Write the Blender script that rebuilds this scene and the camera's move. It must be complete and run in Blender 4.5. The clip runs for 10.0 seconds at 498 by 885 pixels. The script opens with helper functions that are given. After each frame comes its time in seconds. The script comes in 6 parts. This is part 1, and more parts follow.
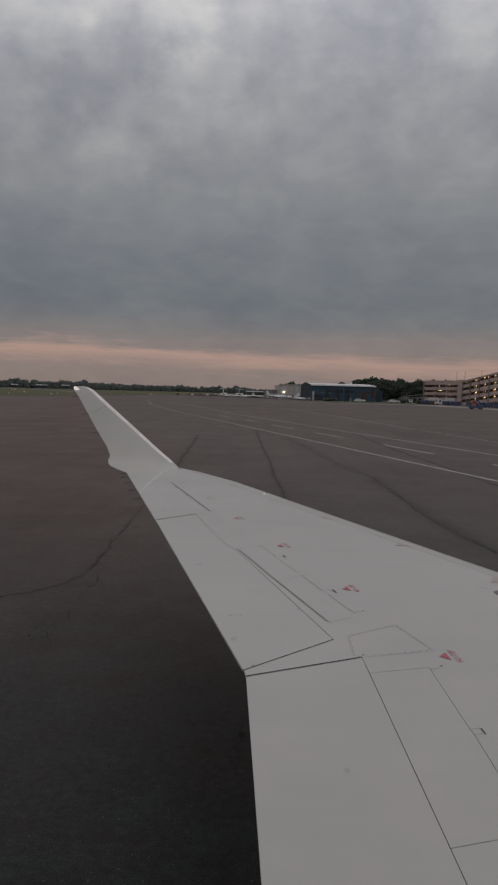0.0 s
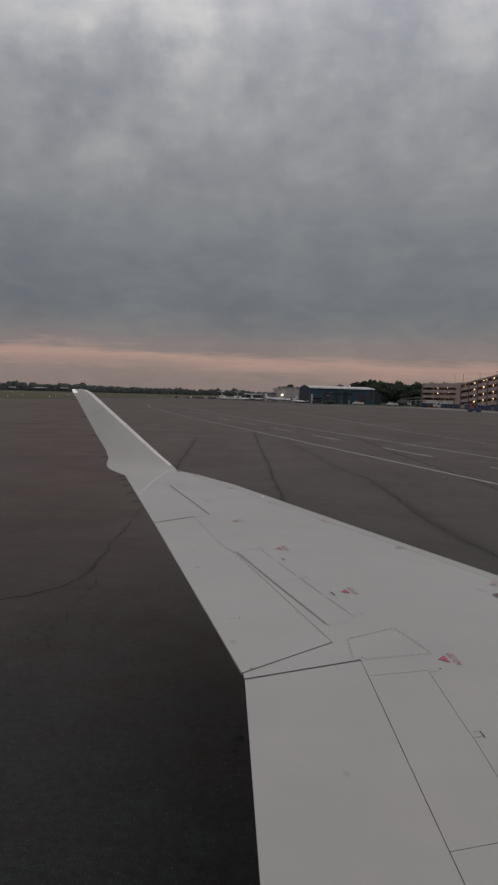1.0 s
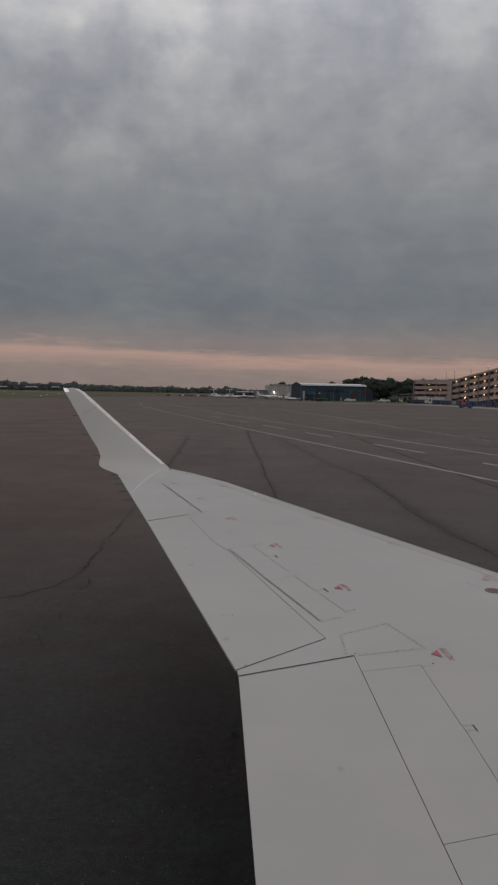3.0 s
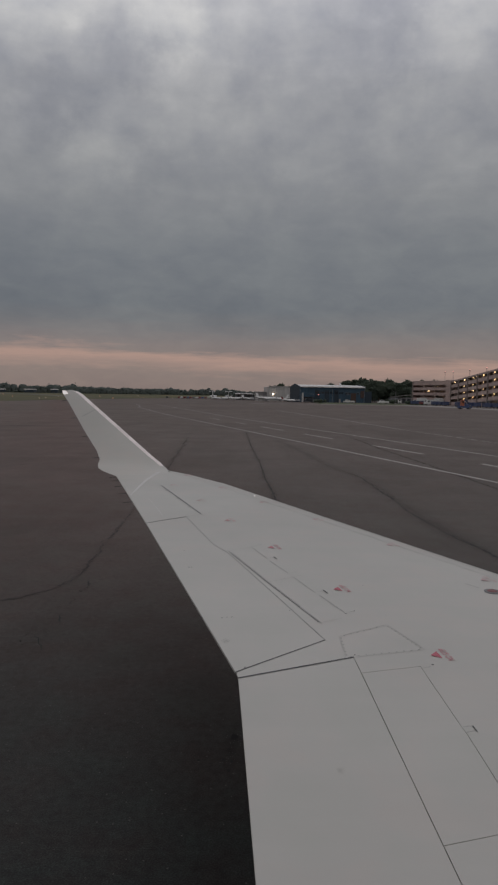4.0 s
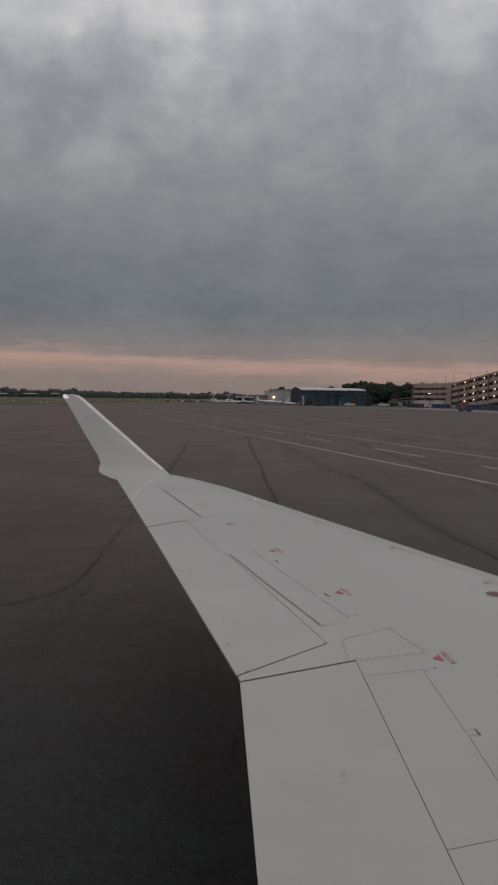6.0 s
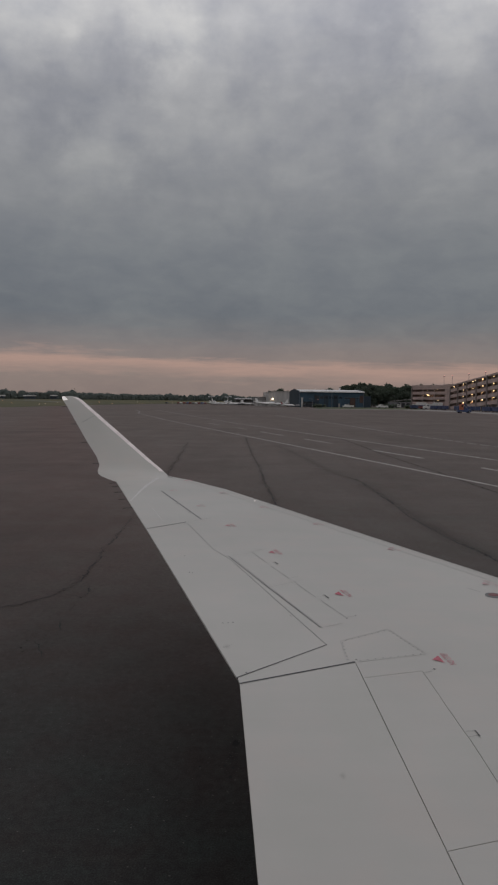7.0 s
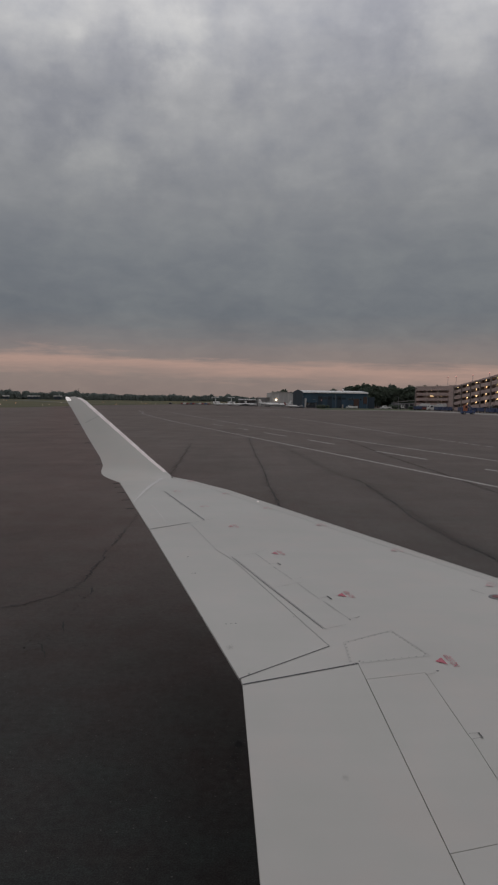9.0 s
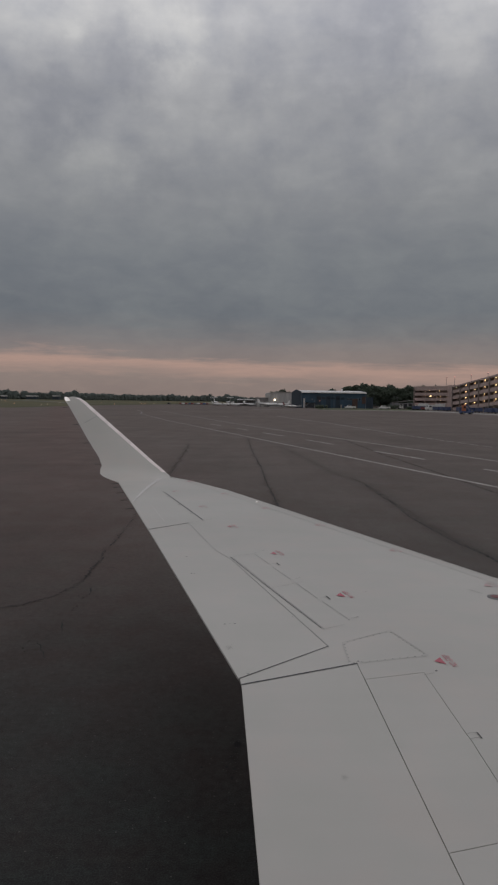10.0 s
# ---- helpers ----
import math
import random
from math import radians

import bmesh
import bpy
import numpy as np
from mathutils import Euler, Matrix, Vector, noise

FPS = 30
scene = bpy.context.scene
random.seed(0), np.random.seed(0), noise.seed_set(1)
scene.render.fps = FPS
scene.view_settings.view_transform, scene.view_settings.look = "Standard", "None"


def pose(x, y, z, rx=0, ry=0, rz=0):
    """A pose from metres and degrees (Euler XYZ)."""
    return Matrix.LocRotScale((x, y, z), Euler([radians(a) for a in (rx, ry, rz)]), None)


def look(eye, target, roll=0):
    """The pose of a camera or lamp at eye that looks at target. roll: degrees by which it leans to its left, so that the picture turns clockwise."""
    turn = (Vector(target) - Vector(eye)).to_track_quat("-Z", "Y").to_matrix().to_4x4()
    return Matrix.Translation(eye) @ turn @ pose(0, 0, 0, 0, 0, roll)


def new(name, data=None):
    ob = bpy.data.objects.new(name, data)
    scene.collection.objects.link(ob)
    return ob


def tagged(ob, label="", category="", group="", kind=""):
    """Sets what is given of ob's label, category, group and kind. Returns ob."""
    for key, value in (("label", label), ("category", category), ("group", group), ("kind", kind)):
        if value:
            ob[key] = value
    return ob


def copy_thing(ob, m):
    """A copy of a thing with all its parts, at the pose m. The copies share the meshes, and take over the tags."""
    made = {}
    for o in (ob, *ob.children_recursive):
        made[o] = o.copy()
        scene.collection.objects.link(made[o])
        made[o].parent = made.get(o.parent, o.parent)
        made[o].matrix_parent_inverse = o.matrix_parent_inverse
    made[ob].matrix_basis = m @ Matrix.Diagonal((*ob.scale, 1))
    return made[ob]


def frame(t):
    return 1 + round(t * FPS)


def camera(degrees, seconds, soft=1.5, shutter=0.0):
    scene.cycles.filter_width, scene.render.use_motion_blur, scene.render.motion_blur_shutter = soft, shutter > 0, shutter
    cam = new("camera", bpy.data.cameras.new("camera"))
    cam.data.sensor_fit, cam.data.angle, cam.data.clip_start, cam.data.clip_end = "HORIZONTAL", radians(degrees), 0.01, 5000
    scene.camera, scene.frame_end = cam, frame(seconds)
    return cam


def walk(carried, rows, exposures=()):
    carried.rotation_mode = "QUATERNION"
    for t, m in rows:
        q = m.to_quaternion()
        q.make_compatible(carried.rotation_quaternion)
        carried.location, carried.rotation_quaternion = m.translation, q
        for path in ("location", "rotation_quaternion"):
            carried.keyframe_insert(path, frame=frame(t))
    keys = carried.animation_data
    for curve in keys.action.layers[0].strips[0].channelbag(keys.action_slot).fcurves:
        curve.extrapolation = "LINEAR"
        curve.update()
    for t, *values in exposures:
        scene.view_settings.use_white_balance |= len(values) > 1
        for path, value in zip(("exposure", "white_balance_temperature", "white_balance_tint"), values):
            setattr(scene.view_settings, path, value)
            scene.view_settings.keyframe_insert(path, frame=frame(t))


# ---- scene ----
cam = camera(39.8, 10.0, soft=2.3)
PATH = [
    (0, (0.0, -0.004, 2.85), (-0.02, 1.991, 2.708), 1.5),
    (0.5, (0.0, -0.003, 2.848), (-0.022, 1.992, 2.712), 1.3),
    (1, (-0.001, -0.004, 2.85), (-0.017, 1.991, 2.716), 1.5),
    (1.5, (-0.002, -0.007, 2.849), (-0.012, 1.988, 2.718), 1.4),
    (1.7, (-0.001, -0.008, 2.849), (0.001, 1.986, 2.698), 1.4),
    (2, (0.0, -0.009, 2.849), (0.003, 1.985, 2.706), 1.3),
    (2.5, (0.0, -0.01, 2.849), (0.009, 1.985, 2.709), 1.1),
    (2.6, (0.001, -0.01, 2.85), (0.01, 1.985, 2.711), 1.09),
    (2.7, (0.0, -0.008, 2.85), (0.003, 1.986, 2.701), 1.4),
    (3.1, (0.001, -0.009, 2.849), (0.008, 1.985, 2.711), 1.0),
    (3.8, (0.002, -0.01, 2.849), (0.009, 1.985, 2.713), 0.9),
    (4, (0.002, -0.01, 2.849), (0.011, 1.985, 2.714), 0.9),
    (4.5, (0.001, -0.006, 2.848), (0.006, 1.989, 2.711), 0.9),
    (5, (0.0, -0.007, 2.846), (0.01, 1.988, 2.705), 0.9),
    (5.5, (0.003, -0.006, 2.848), (0.008, 1.989, 2.715), 0.7),
    (7, (-0.001, -0.009, 2.847), (0.009, 1.987, 2.727), 0.6),
    (7.5, (0.0, -0.01, 2.849), (0.008, 1.987, 2.731), 0.6),
    (8, (-0.001, -0.008, 2.848), (0.006, 1.988, 2.733), 0.7),
    (8.5, (-0.002, -0.004, 2.848), (-0.004, 1.992, 2.727), 0.8),
    (9, (0.0, -0.008, 2.848), (0.0, 1.989, 2.73), 0.7),
    (9.5, (0.0, -0.007, 2.848), (0.001, 1.989, 2.73), 0.6),
    (10, (-0.002, -0.012, 2.85), (0.002, 1.985, 2.732), 0.7),
]
walk(cam, [(t, look(eye, target, roll)) for t, eye, target, roll in PATH])

# ---------------------------------------------------------------- world and light
world = bpy.data.worlds.new("overcast_dusk")
scene.world = world
world.use_nodes = True


def ramp(nt, stops, fac=None, smooth=False):
    n = nt.nodes.new("ShaderNodeValToRGB")
    if smooth:
        n.color_ramp.interpolation = "EASE"
    while len(n.color_ramp.elements) < len(stops):
        n.color_ramp.elements.new(0.5)
    for e, (p, c) in zip(n.color_ramp.elements, stops):
        e.position = p
        e.color = (*c, 1) if not isinstance(c, (int, float)) else (c, c, c, 1)
    if fac is not None:
        nt.links.new(fac, n.inputs[0])
    return n.outputs[0]


def calc(nt, op, a, b=None, c=None, clamp=False):
    n = nt.nodes.new("ShaderNodeMath")
    n.operation, n.use_clamp = op, clamp
    for i, v in enumerate((a, b, c)):
        if v is None:
            continue
        if isinstance(v, (int, float)):
            n.inputs[i].default_value = v
        else:
            nt.links.new(v, n.inputs[i])
    return n.outputs[0]


def mix(nt, kind, fac, a, b):
    n = nt.nodes.new("ShaderNodeMix")
    n.data_type, n.blend_type = "RGBA", kind
    for socket, v in ((n.inputs[0], fac), (n.inputs[6], a), (n.inputs[7], b)):
        if isinstance(v, (int, float)):
            socket.default_value = v
        elif isinstance(v, tuple):
            socket.default_value = (*v, 1)
        else:
            nt.links.new(v, socket)
    return n.outputs[2]


def noise_tex(nt, vec, scale, detail=4.0, rough=0.55, dist=0.0):
    n = nt.nodes.new("ShaderNodeTexNoise")
    n.inputs["Scale"].default_value, n.inputs["Detail"].default_value = scale, detail
    n.inputs["Roughness"].default_value, n.inputs["Distortion"].default_value = rough, dist
    if vec is not None:
        nt.links.new(vec, n.inputs["Vector"])
    return n.outputs[0]


def vec_scale(nt, vec, s):
    n = nt.nodes.new("ShaderNodeMapping")
    n.inputs["Scale"].default_value = s
    nt.links.new(vec, n.inputs["Vector"])
    return n.outputs[0]


def build_sky(nt):
    """A closed layer of grey cloud with a paler, rosy gap along the horizon."""
    nt.nodes.clear()
    out = nt.nodes.new("ShaderNodeOutputWorld")
    bg = nt.nodes.new("ShaderNodeBackground")
    tc = nt.nodes.new("ShaderNodeTexCoord")
    sep = nt.nodes.new("ShaderNodeSeparateXYZ")
    nt.links.new(tc.outputs["Generated"], sep.inputs[0])
    dx, dy, dz = sep.outputs
    up = calc(nt, "MAXIMUM", dz, 0.0)
    # the cloud base is a flat layer, so its lumps crowd together towards the horizon
    lift = calc(nt, "ADD", up, 0.36)
    comb = nt.nodes.new("ShaderNodeCombineXYZ")
    nt.links.new(calc(nt, "DIVIDE", dx, lift), comb.inputs[0])
    nt.links.new(calc(nt, "DIVIDE", dy, lift), comb.inputs[1])
    p = comb.outputs[0]
    big = noise_tex(nt, p, 2.5, 3.0, 0.5, 0.5)
    mid = noise_tex(nt, p, 8.2, 5.0, 0.56, 0.45)
    fine = noise_tex(nt, p, 20.0, 4.0, 0.6, 0.2)
    puff = noise_tex(nt, vec_scale(nt, tc.outputs["Generated"], (1.0, 1.0, 1.25)), 16.0, 5.0, 0.52, 0.0)
    low_lumps = calc(nt, "ADD", calc(nt, "MULTIPLY", big, 0.4), calc(nt, "ADD", calc(nt, "MULTIPLY", mid, 0.46), calc(nt, "MULTIPLY", fine, 0.14)))
    high_lumps = calc(nt, "ADD", calc(nt, "MULTIPLY", mid, 0.30), calc(nt, "ADD", calc(nt, "MULTIPLY", puff, 0.58), calc(nt, "MULTIPLY", fine, 0.12)))
    rise = calc(nt, "MULTIPLY", calc(nt, "SUBTRACT", up, 0.16), 6.0, clamp=True)
    lumps = calc(nt, "ADD", calc(nt, "MULTIPLY", low_lumps, calc(nt, "SUBTRACT", 1.0, rise)), calc(nt, "MULTIPLY", high_lumps, rise))
    soft = ramp(nt, [(0.36, (0.90, 0.91, 0.93)), (0.46, (0.97, 0.97, 0.98)), (0.54, (1.03, 1.028, 1.02)), (0.66, (1.12, 1.11, 1.09))], lumps)
    bold = ramp(nt, [(0.34, (0.80, 0.815, 0.86)), (0.44, (0.935, 0.94, 0.957)), (0.54, (1.045, 1.042, 1.035)), (0.66, (1.20, 1.19, 1.165))], lumps)
    shade = mix(nt, "MIX", calc(nt, "MULTIPLY", calc(nt, "SUBTRACT", up, 0.1), 2.6, clamp=True), soft, bold)
    # thin, bright places and thick, dark ones in the cloud, with ragged outlines
    wisp = nt.nodes.new("ShaderNodeTexNoise")
    wisp.inputs["Scale"].default_value, wisp.inputs["Detail"].default_value, wisp.inputs["Roughness"].default_value = 13.0, 5.0, 0.62
    nt.links.new(tc.outputs["Generated"], wisp.inputs["Vector"])
    centred = nt.nodes.new("ShaderNodeVectorMath")
    centred.operation = "MULTIPLY_ADD"
    centred.inputs[1].default_value, centred.inputs[2].default_value = (0.12, 0.12, 0.12), (-0.06, -0.06, -0.06)
    nt.links.new(wisp.outputs["Color"], centred.inputs[0])
    bent = nt.nodes.new("ShaderNodeVectorMath")
    bent.operation = "ADD"
    nt.links.new(tc.outputs["Generated"], bent.inputs[0])
    nt.links.new(centred.outputs[0], bent.inputs[1])
    total = None
    for px, pz, r, amount in THIN_CLOUD + THICK_CLOUD:
        far = nt.nodes.new("ShaderNodeVectorMath")
        far.operation = "DISTANCE"
        nt.links.new(bent.outputs[0], far.inputs[0])
        far.inputs[1].default_value = (px, math.sqrt(1 - px * px - pz * pz), pz)
        w = nt.nodes.new("ShaderNodeMapRange")
        w.interpolation_type = "SMOOTHSTEP"
        w.inputs[1].default_value, w.inputs[2].default_value, w.inputs[3].default_value, w.inputs[4].default_value = 0.0, r, amount, 0.0
        nt.links.new(far.outputs["Value"], w.inputs[0])
        total = w.outputs[0] if total is None else calc(nt, "ADD", total, w.outputs[0])
    tint = nt.nodes.new("ShaderNodeCombineColor")
    for i, k in enumerate((1.05, 1.0, 0.80)):
        nt.links.new(calc(nt, "ADD", 1.0, calc(nt, "MULTIPLY", total, k)), tint.inputs[i])
    shade = mix(nt, "MULTIPLY", 1.0, shade, tint.outputs[0])
    # the side of the sky away from the evening glow is duller
    shade = vec_mul(nt, shade, ramp(nt, [(0.0, 0.89), (0.45, 0.93), (0.75, 1.0)], calc(nt, "MULTIPLY_ADD", dy, 0.5, 0.5)))
    # brightness and tint of the layer by height above the horizon
    sway = noise_tex(nt, vec_scale(nt, tc.outputs["Generated"], (1.6, 1.6, 14.0)), 2.2, 5.0, 0.6, 0.4)
    high = calc(nt, "MAXIMUM", calc(nt, "ADD", up, calc(nt, "MULTIPLY", calc(nt, "SUBTRACT", sway, 0.5), 0.045)), 0.0)
    layer = ramp(nt, [(0.0, (0.220, 0.172, 0.158)), (0.045, (0.234, 0.188, 0.171)), (0.075, (0.210, 0.187, 0.182)), (0.095, (0.178, 0.176, 0.181)), (0.125, (0.160, 0.170, 0.183)), (0.20, (0.188, 0.198, 0.210)),
                      (0.27, (0.231, 0.237, 0.249)), (0.39, (0.317, 0.321, 0.339)), (0.50, (0.480, 0.482, 0.508)), (1.0, (0.49, 0.490, 0.512))], high)
    cloud = mix(nt, "MULTIPLY", 1.0, layer, shade)
    # the gap at the horizon
    wob = noise_tex(nt, vec_scale(nt, tc.outputs["Generated"], (2.6, 2.6, 26.0)), 2.6, 6.0, 0.62, 0.3)
    centre = calc(nt, "ADD", calc(nt, "MULTIPLY", dx, -0.028), 0.0505)
    off = calc(nt, "SUBTRACT", calc(nt, "ADD", up, calc(nt, "MULTIPLY", calc(nt, "SUBTRACT", wob, 0.5), 0.052)), centre)
    def gap_part(above, below, amount):
        a = calc(nt, "SUBTRACT", 1.0, calc(nt, "DIVIDE", off, above), clamp=True)
        b = calc(nt, "ADD", 1.0, calc(nt, "DIVIDE", off, below), clamp=True)
        return calc(nt, "MULTIPLY", calc(nt, "MULTIPLY", a, b), amount)

    col = mix(nt, "MIX", gap_part(0.050, 0.090, 0.42), cloud, (0.270, 0.205, 0.190))
    col = mix(nt, "MIX", gap_part(0.014, 0.026, 0.78), col, (0.445, 0.287, 0.236))
    sky = nt.nodes.new("ShaderNodeTexSky")
    sky.sky_type, sky.sun_disc = "NISHITA", False
    sky.sun_elevation, sky.sun_rotation = radians(36), radians(150)
    veil = mix(nt, "MIX", 0.97, vec_mul(nt, sky.outputs[0], 0.08), col)
    # below the horizon the world is dark ground
    ground_fac = calc(nt, "GREATER_THAN", dz, -0.01)
    final = mix(nt, "MIX", ground_fac, (0.05, 0.048, 0.046), veil)
    nt.links.new(final, bg.inputs[0])
    bg.inputs[1].default_value = 1.0
    nt.links.new(bg.outputs[0], out.inputs[0])


def vec_mul(nt, col, s):
    return mix(nt, "MULTIPLY", 1.0, col, (s, s, s) if isinstance(s, (int, float)) else s)


# across and up from straight out of the window, size and strength
THIN_CLOUD = [(-0.121, 0.463, 0.085, 0.26), (-0.059, 0.451, 0.08, 0.15), (-0.285, 0.461, 0.12, 0.20), (-0.218, 0.467, 0.10, 0.17), (-0.110, 0.434, 0.07, 0.12), (-0.215, 0.304, 0.08, 0.13),
              (-0.182, 0.339, 0.07, 0.10), (-0.094, 0.353, 0.08, 0.10), (-0.024, 0.369, 0.07, 0.08), (0.250, 0.467, 0.09, 0.16), (0.224, 0.392, 0.075, 0.10), (0.069, 0.472, 0.07, 0.09),
              (0.033, 0.374, 0.06, 0.07), (0.175, 0.352, 0.08, 0.08), (0.068, 0.295, 0.08, 0.06), (0.255, 0.297, 0.09, 0.06)]
THICK_CLOUD = [(-0.251, 0.389, 0.09, -0.14), (-0.142, 0.416, 0.065, -0.21), (-0.178, 0.444, 0.06, -0.14), (-0.274, 0.348, 0.07, -0.09), (-0.148, 0.304, 0.06, -0.10), (0.114, 0.466, 0.10, -0.16),
               (0.188, 0.454, 0.08, -0.12), (0.165, 0.425, 0.08, -0.08), (0.105, 0.391, 0.07, -0.06), (0.015, 0.425, 0.06, -0.07), (0.152, 0.316, 0.08, -0.05), (-0.312, 0.137, 0.14, -0.10), (-0.047, 0.147, 0.12, -0.05)]


build_sky(world.node_tree)

sun = new("sun", bpy.data.lights.new("sun", "SUN"))
sun.data.energy, sun.data.angle, sun.data.color = 0.12, radians(60), (1.0, 0.93, 0.88)
sun.matrix_world = look((0, 0, 20), (-14, 24, 0))

# ---------------------------------------------------------------- materials


def material(name, build):
    m = bpy.data.materials.new(name)
    m.use_nodes = True
    nt = m.node_tree
    b = nt.nodes["Principled BSDF"]
    build(nt, b)
    return m


def coords(nt):
    n = nt.nodes.new("ShaderNodeTexCoord")
    return n.outputs["Object"]


def world_pos(nt):
    return nt.nodes.new("ShaderNodeNewGeometry").outputs["Position"]


def bump(nt, b, height, strength, dist=0.01):
    n = nt.nodes.new("ShaderNodeBump")
    n.inputs["Strength"].default_value, n.inputs["Distance"].default_value = strength, dist
    nt.links.new(height, n.inputs["Height"])
    nt.links.new(n.outputs[0], b.inputs["Normal"])


def plain(name, colour, rough=0.6, metal=0.0, vary=0.15, scale=3.0, relief=0.0, spec=0.5):
    """A painted, moulded or metal surface with soft dirt at two scales."""
    def build(nt, b):
        c = coords(nt)
        a = noise_tex(nt, c, scale, 5.0, 0.6)
        f = noise_tex(nt, c, scale * 14, 3.0, 0.6)
        k = calc(nt, "ADD", calc(nt, "MULTIPLY", a, 0.7), calc(nt, "MULTIPLY", f, 0.3))
        dark = tuple(v * (1 - vary) for v in colour)
        light = tuple(min(v * (1 + vary), 1.0) for v in colour)
        nt.links.new(ramp(nt, [(0.3, dark), (0.7, light)], k), b.inputs["Base Color"])
        nt.links.new(ramp(nt, [(0.3, min(rough + 0.08, 1)), (0.7, max(rough - 0.08, 0.02))], a), b.inputs["Roughness"])
        b.inputs["Metallic"].default_value = metal
        b.inputs["Specular IOR Level"].default_value = spec
        if relief:
            bump(nt, b, f, relief)
    return material(name, build)


def glow(name, colour, strength):
    def build(nt, b):
        b.inputs["Base Color"].default_value = (*colour, 1)
        b.inputs["Emission Color"].default_value = (*colour, 1)
        b.inputs["Emission Strength"].default_value = strength
    return material(name, build)


def asphalt_nodes(nt, b):
    p = world_pos(nt)
    broad = noise_tex(nt, p, 0.035, 5.0, 0.6, 0.4)
    patch = noise_tex(nt, p, 0.28, 6.0, 0.62, 0.3)
    mott = noise_tex(nt, p, 2.2, 5.0, 0.65)
    grain = noise_tex(nt, p, 85.0, 2.0, 0.6)
    grit = noise_tex(nt, p, 14.0, 4.0, 0.7)
    # long streaks of tyre dust along the taxi line
    m = nt.nodes.new("ShaderNodeMapping")
    m.inputs["Rotation"].default_value = (0, 0, radians(-15))
    m.inputs["Scale"].default_value = (0.55, 0.03, 1)
    nt.links.new(p, m.inputs["Vector"])
    streak = noise_tex(nt, m.outputs[0], 1.0, 4.0, 0.6)
    base = ramp(nt, [(0.32, (0.0252, 0.0303, 0.0294)), (0.5, (0.0315, 0.0379, 0.0368)), (0.7, (0.0382, 0.0460, 0.0447))], broad)
    c = mix(nt, "MULTIPLY", 0.6, base, ramp(nt, [(0.3, 0.84), (0.5, 0.98), (0.72, 1.11)], patch))
    c = mix(nt, "MULTIPLY", 0.6, c, ramp(nt, [(0.34, 0.82), (0.64, 1.14)], streak))
    c = mix(nt, "MULTIPLY", 0.45, c, ramp(nt, [(0.32, 0.60), (0.5, 1.0), (0.7, 1.32)], mott))
    c = mix(nt, "MULTIPLY", 1.0, c, ramp(nt, [(0.3, 0.50), (0.5, 0.95), (0.7, 1.55)], grain))
    c = mix(nt, "MULTIPLY", 1.0, c, ramp(nt, [(0.32, (0.72, 0.70, 0.70)), (0.5, (0.98, 0.98, 0.98)), (0.7, (1.25, 1.26, 1.22))], grit))
    hue = noise_tex(nt, p, 1.1, 5.0, 0.7)
    c = mix(nt, "MULTIPLY", 1.0, c, ramp(nt, [(0.36, (1.16, 0.96, 0.95)), (0.5, (1.0, 1.0, 1.0)), (0.64, (0.90, 1.05, 1.02))], hue))
    # single pale stones in the worn surface
    v = nt.nodes.new("ShaderNodeTexVoronoi")
    v.inputs["Scale"].default_value = 19.0
    nt.links.new(p, v.inputs["Vector"])
    sep = nt.nodes.new("ShaderNodeSeparateColor")
    nt.links.new(v.outputs["Color"], sep.inputs[0])
    stone = calc(nt, "MULTIPLY", calc(nt, "LESS_THAN", v.outputs["Distance"], 0.12), calc(nt, "GREATER_THAN", sep.outputs[0], 0.78))
    c = mix(nt, "MIX", calc(nt, "MULTIPLY", stone, 0.45), c, (0.20, 0.185, 0.17))
    # round oil drips
    v2 = nt.nodes.new("ShaderNodeTexVoronoi")
    v2.inputs["Scale"].default_value = 0.42
    v2.inputs["Randomness"].default_value = 1.0
    nt.links.new(p, v2.inputs["Vector"])
    oil = ramp(nt, [(0.02, 1.0), (0.16, 0.0)], calc(nt, "ADD", v2.outputs["Distance"], calc(nt, "MULTIPLY", calc(nt, "SUBTRACT", mott, 0.5), 0.25)))
    c = mix(nt, "MIX", calc(nt, "MULTIPLY", oil, 0.35), c, (0.035, 0.032, 0.032))
    nt.links.new(c, b.inputs["Base Color"])
    nt.links.new(ramp(nt, [(0.3, 0.72), (0.7, 0.58)], patch), b.inputs["Roughness"])
    b.inputs["Specular IOR Level"].default_value = 0.12
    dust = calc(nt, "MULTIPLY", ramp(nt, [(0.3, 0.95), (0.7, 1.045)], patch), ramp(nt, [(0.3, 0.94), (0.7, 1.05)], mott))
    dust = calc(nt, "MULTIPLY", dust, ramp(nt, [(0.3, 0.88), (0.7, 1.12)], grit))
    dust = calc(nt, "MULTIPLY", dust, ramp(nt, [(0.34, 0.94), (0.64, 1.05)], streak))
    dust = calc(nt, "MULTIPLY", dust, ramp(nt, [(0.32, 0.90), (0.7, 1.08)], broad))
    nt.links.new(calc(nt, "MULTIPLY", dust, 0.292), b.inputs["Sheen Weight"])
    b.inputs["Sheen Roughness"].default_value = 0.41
    # the sheen's tint is redder along the taxi lane than on the apron beyond it
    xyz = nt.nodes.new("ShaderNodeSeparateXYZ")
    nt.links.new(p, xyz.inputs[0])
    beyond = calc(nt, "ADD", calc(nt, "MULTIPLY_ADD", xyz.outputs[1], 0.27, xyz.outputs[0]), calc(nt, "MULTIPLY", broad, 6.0))
